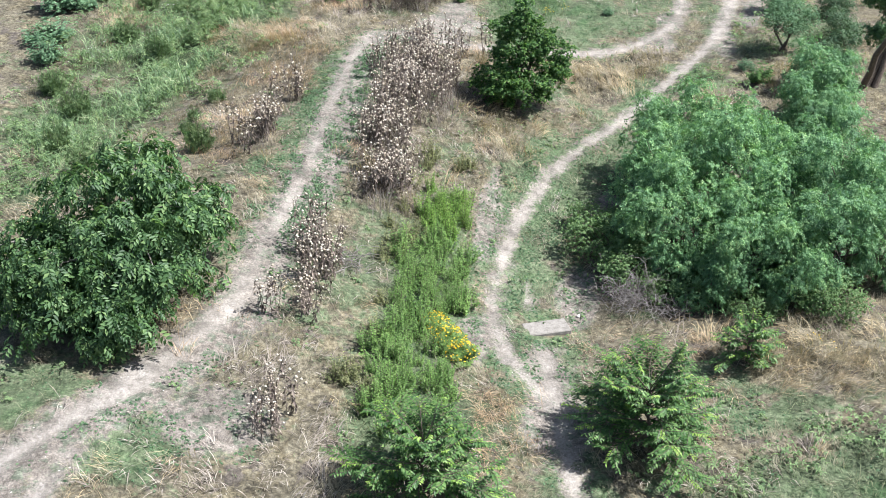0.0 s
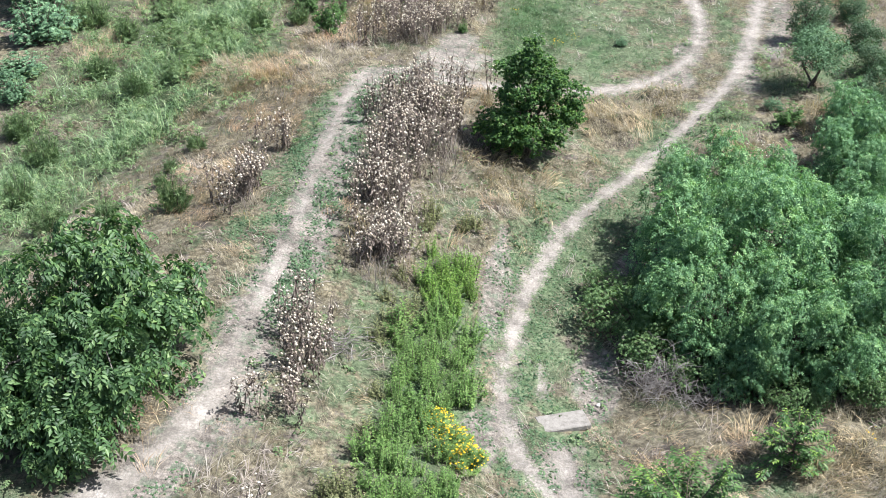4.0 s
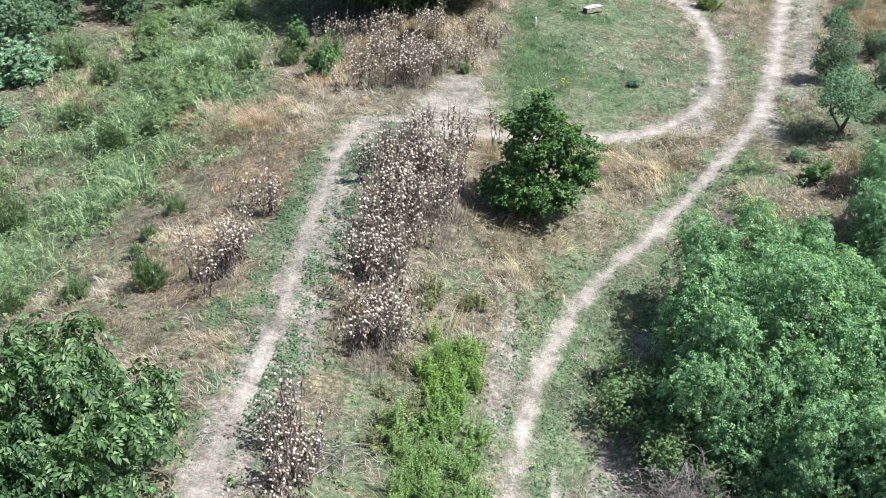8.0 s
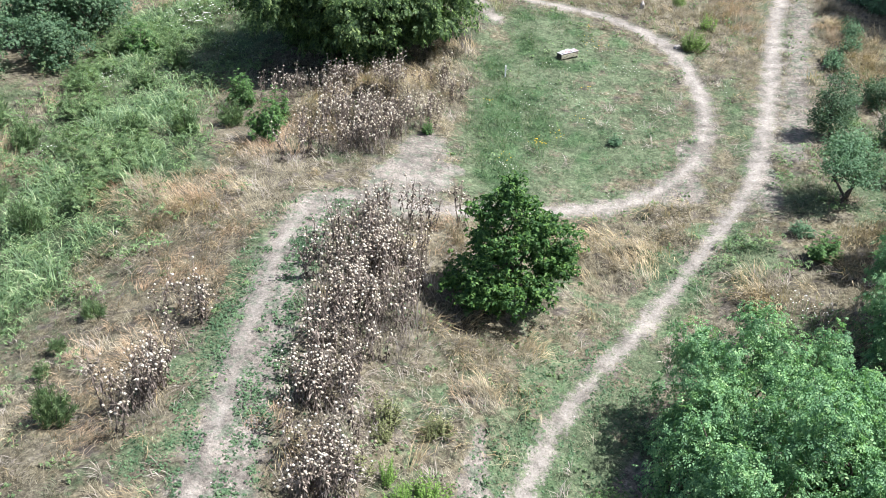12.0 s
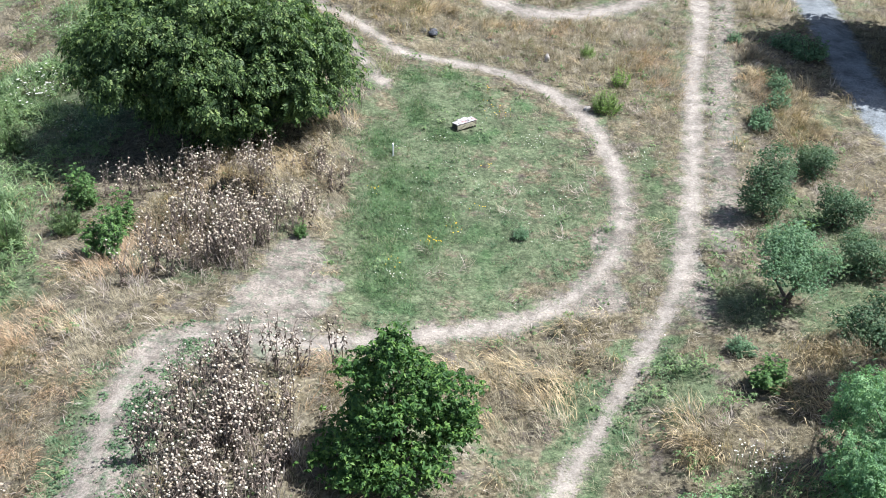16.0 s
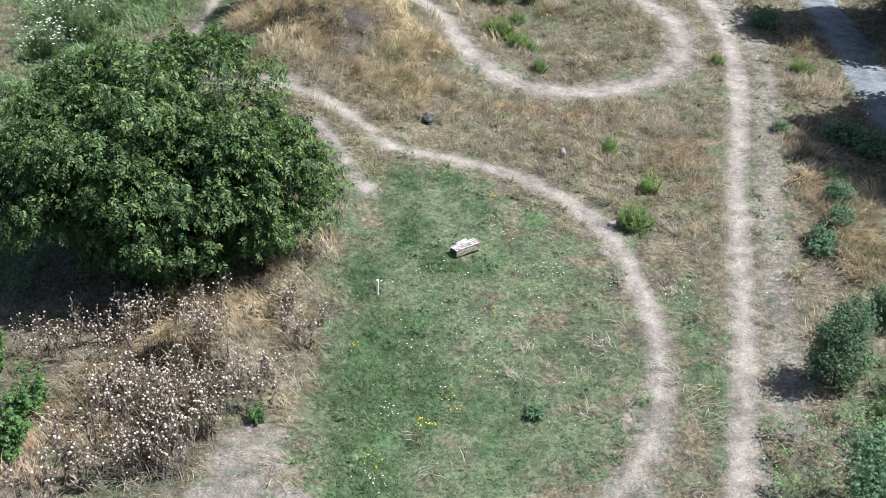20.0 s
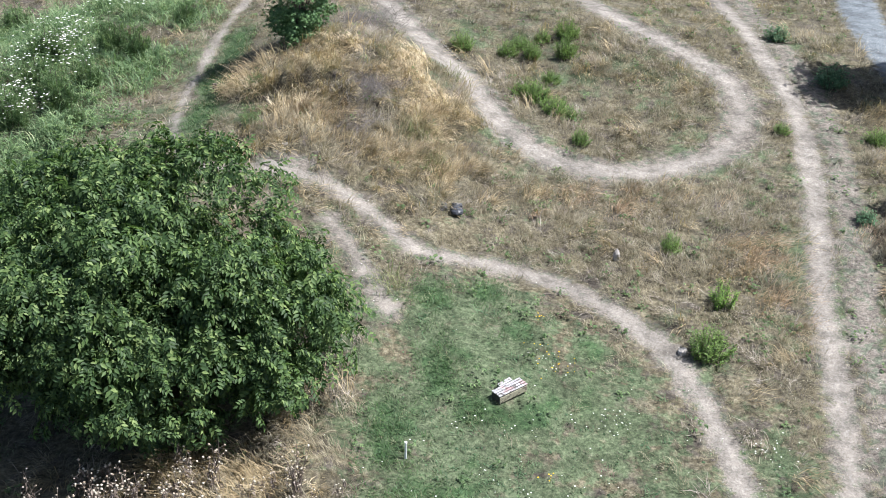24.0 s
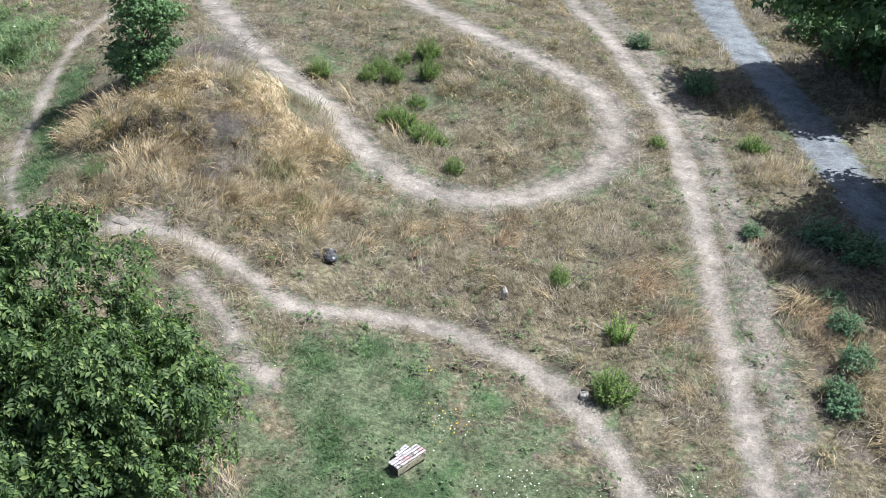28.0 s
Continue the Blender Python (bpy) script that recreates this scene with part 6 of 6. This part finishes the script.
slab_mesh = bm_mesh("slab", box(1.65, 0.82, 0.2, (0, 0, 0), 0.03), CONCRETE)
slab = tagged(new("concrete_slab", slab_mesh), "pale weathered concrete slab lying in grass", "slab")
slab.matrix_basis = pose(-0.15, 34.7, zat_relief(-0.15, 34.7) + 0.03, 0, 0, 22)
for k, (x, y, s, nm, lb) in enumerate([(4.12, 83.48, 0.2, "stone", "pale upright stone in dry grass"), (5.75, 77.9, 0.2, "stone", "pale stone beside a shrub"), (1.0, 36.2, 0.11, "stone", "small white stone on bare ground"), (-9.43, 87.08, 0.5, "rock", "flat pale rock half buried in a bank"), (-8.92, 88.43, 0.35, "rock", "flat pale rock half buried in a bank"), (-9.93, 86.65, 0.4, "rock", "small grey rock at the bank's foot")]):
    tall = 1.7 if k == 0 else (0.26 if nm == "rock" else 0.75)
    ob = tagged(new(nm, rock_mesh(nm, s * 0.8 if k == 0 else s, s * 0.7, s * tall, CONCRETE if nm == "rock" else PALE_STONE, 80 + k)), lb, "stone")
    ob.matrix_basis = pose(x, y, zat_relief(x, y) + s * tall * (0.3 if nm == "stone" else -0.85), 0, 0, 40 * k)
for k in range(9):
    s = 0.06 + 0.05 * ((k * 5) % 4) / 4
    x, y = -2.25 - 0.115 * k, 100.2 + 0.2 * k
    ob = tagged(new("stone", rock_mesh("stone", s, s, s * 0.8, CONCRETE, 95 + k, 1)), "small pale stone edging the path", "stone", "path edge stones")
    ob.matrix_basis = pose(x + 0.5, y, zat_relief(x + 0.5, y) + s * 0.2, 0, 0, 50 * k)

# a heap of black plastic rubbish
heap = thing("rubbish_heap", -2.28, 86.07, "crumpled black plastic rubbish in dry grass", "rubbish")
for k in range(5):
    m = rock_mesh("bag", 0.26, 0.2, 0.14, PLASTIC, 110 + k)
    b = part("bag", m, heap)
    b.location = (RNG.normal() * 0.28, RNG.normal() * 0.2, 0.08)


# dead brushwood
def brush(name, x, y, r, h, n, label, seed, mat=TWIG, flat=0.5, thick=1.0):
    rng = np.random.RandomState(seed)
    pieces = []
    for k in range(n):
        a = np.array((rng.normal() * r * 0.45, rng.normal() * r * 0.35, abs(rng.normal()) * h * 0.35))
        d = rng.normal(size=3)
        d[2] = abs(d[2]) * flat
        d /= np.linalg.norm(d)
        ln = rng.uniform(0.4, 1.0) * r
        b = a + d * ln
        pieces.append(limb(a, b, 0.014 * thick, 0.005 * thick, rng, 0.12, 4))
        for j in range(2):
            m = a + (b - a) * rng.uniform(0.3, 0.9)
            pieces.append(tube(np.array([m, m + rng.normal(size=3) * 0.22 * ln + np.array((0, 0, 0.06))]), [0.008, 0.004], 3))
    ob = tagged(new(name, np_mesh(name, *joined(pieces), mat)), label, "brushwood", kind="stuff")
    ob.matrix_basis = pose(x, y, zat_relief(x, y))


brush("brushwood", 2.9, 37.0, 1.15, 1.9, 200, "tangled grey dead branches under the thicket", 121, TWIG, 0.6, 0.6)
brush("brushwood", 4.3, 36.6, 0.8, 0.9, 60, "tangled grey dead branches under the thicket", 122, TWIG, 0.6, 0.6)
brush("brushwood", -7.2, 41.9, 1.0, 0.6, 80, "heap of broken pale dead stems", 123, TWIG, 0.25)
brush("brushwood", -7.7, 35.6, 1.0, 0.35, 60, "flattened pale dead stems", 124, TWIG, 0.2)
brush("brushwood", -6.2, 92.5, 1.5, 0.3, 320, "flattened grey dead stems on the mound", 125, TWIG, 0.15, 0.4)
brush("brushwood", -6.4, 90.1, 1.1, 0.25, 160, "flattened grey dead stems on the mound", 126, TWIG, 0.15, 0.4)
brush("brushwood", -6.5, 101.5, 1.8, 0.3, 220, "flattened grey dead stems beside the path", 127, TWIG, 0.15, 0.4)


# flowers
def flowers(name, spots, mat, label, size, height, seed, tall_var=0.4):
    """Small flower heads on thin stems, as one mesh."""
    rng = np.random.RandomState(seed)
    pieces, stems = [], []
    hv = np.array([(0, 0, 0.25), (1, 0, 0), (0.5, 0.87, 0), (-0.5, 0.87, 0), (-1, 0, 0), (-0.5, -0.87, 0), (0.5, -0.87, 0)], float)
    hf = np.array([(0, 1, 2), (0, 2, 3), (0, 3, 4), (0, 4, 5), (0, 5, 6), (0, 6, 1)])
    for cx, cy, r, n in spots:
        x, y = cx + rng.normal(size=n) * r * 0.5, cy + rng.normal(size=n) * r * 0.5
        z = relief(x, y)
        for k in range(n):
            h = height * rng.uniform(1 - tall_var, 1 + tall_var)
            pieces.append((hv * size * rng.uniform(0.6, 1.3) + (x[k], y[k], z[k] + h), hf))
            stems.append(tube(np.array([(x[k], y[k], z[k] - 0.02), (x[k], y[k], z[k] + h)]), [0.006, 0.004], 3))
    tagged(new(name, np_mesh(name, *joined(pieces), mat)), label, "flowers", kind="stuff")
    tagged(new(name + "_stems", np_mesh(name + "_stems", *joined(stems), HERB)), "thin green stems of " + label, "flower stems", kind="stuff")


flowers("white_flowers", [(-22.3, 80.0, 1.6, 60), (-25.4, 77.6, 0.9, 25), (-18.6, 74.6, 1.0, 36), (-18.2, 79.6, 1.2, 30), (-23.6, 70.2, 1.0, 50), (-22.8, 61.6, 1.0, 22), (-24.8, 54.6, 1.2, 30), (8.3, 52.4, 0.9, 44), (-22.36, 87.72, 1.8, 50),], UMBEL, "white umbel flowers on tall stems", 0.028, 0.75, 131)
flowers("tall_white_flowers", [(-21.94, 100.60, 1.5, 120), (-22.06, 102.98, 1.8, 60), (-20.08, 106.67, 2.4, 80), (-22.60, 95.10, 1.2, 60), (-23.04, 97.99, 1.4, 60), (-21.59, 93.52, 1.4, 70), (-20.64, 98.37, 1.2, 40), (-21.0, 79.0, 2.0, 60)], UMBEL, "white umbel flowers above tall grass", 0.055, 1.2, 133, 0.15)
flowers("meadow_daisies", [(2.9, 74.2, 0.7, 22), (7.8, 73.2, 0.6, 26), (1.0, 76.8, 0.9, 16), (0.5, 70.5, 5.5, 150), (-2.9, 62.6, 0.6, 16), (-2.7, 65.6, 0.45, 14)], UMBEL, "small white daisies low in meadow grass", 0.024, 0.16, 134)
flowers("yellow_flowers", [(-1.5, 65.2, 0.5, 22), (-0.6, 66.3, 0.4, 9), (-3.0, 63.2, 0.4, 7), (0.4, 68.0, 0.3, 6), (-4.0, 68.5, 0.4, 7), (0.7, 71.4, 0.3, 6), (1.3, 76.7, 0.8, 22), (0.9, 79.0, 0.3, 8), (9.4, 34.4, 0.6, 12)], YELLOW, "yellow meadow flowers in grass", 0.026, 0.25, 132)

for k, (x, y, s) in enumerate([(-4.0, 32.9, 0.75), (-3.4, 32.2, 0.8), (-2.9, 31.5, 0.75)]):
    b = thing("flowering_shrub", x, y, "green shrub covered in bright yellow flowers", "bush", "yellow flowering shrubs", None, k * 2.0, s)
    part("trunk", SHRUBS["green"][0], b)
    part("crown", SHRUBS["green"][1], b)
    rng = np.random.RandomState(140 + k)
    n = 130
    a, q = rng.uniform(0, 6.28, n), np.sqrt(rng.uniform(0, 1, n)) * 0.8
    at = np.stack([np.cos(a) * q, np.sin(a) * q, (1 - 0.5 * (q / 0.8) ** 2) * rng.uniform(0.85, 1.12, n)], 1)
    tagged(part("blossom", np_mesh("blossom", *sprayed(whorl(5, 0.045, 0.04, 0.0), at, np.tile((0, 0, 0.5), (n, 1)), 1.0, 0.8, 0.0, rng), YELLOW), b, "bright yellow blossom"), kind="stuff")
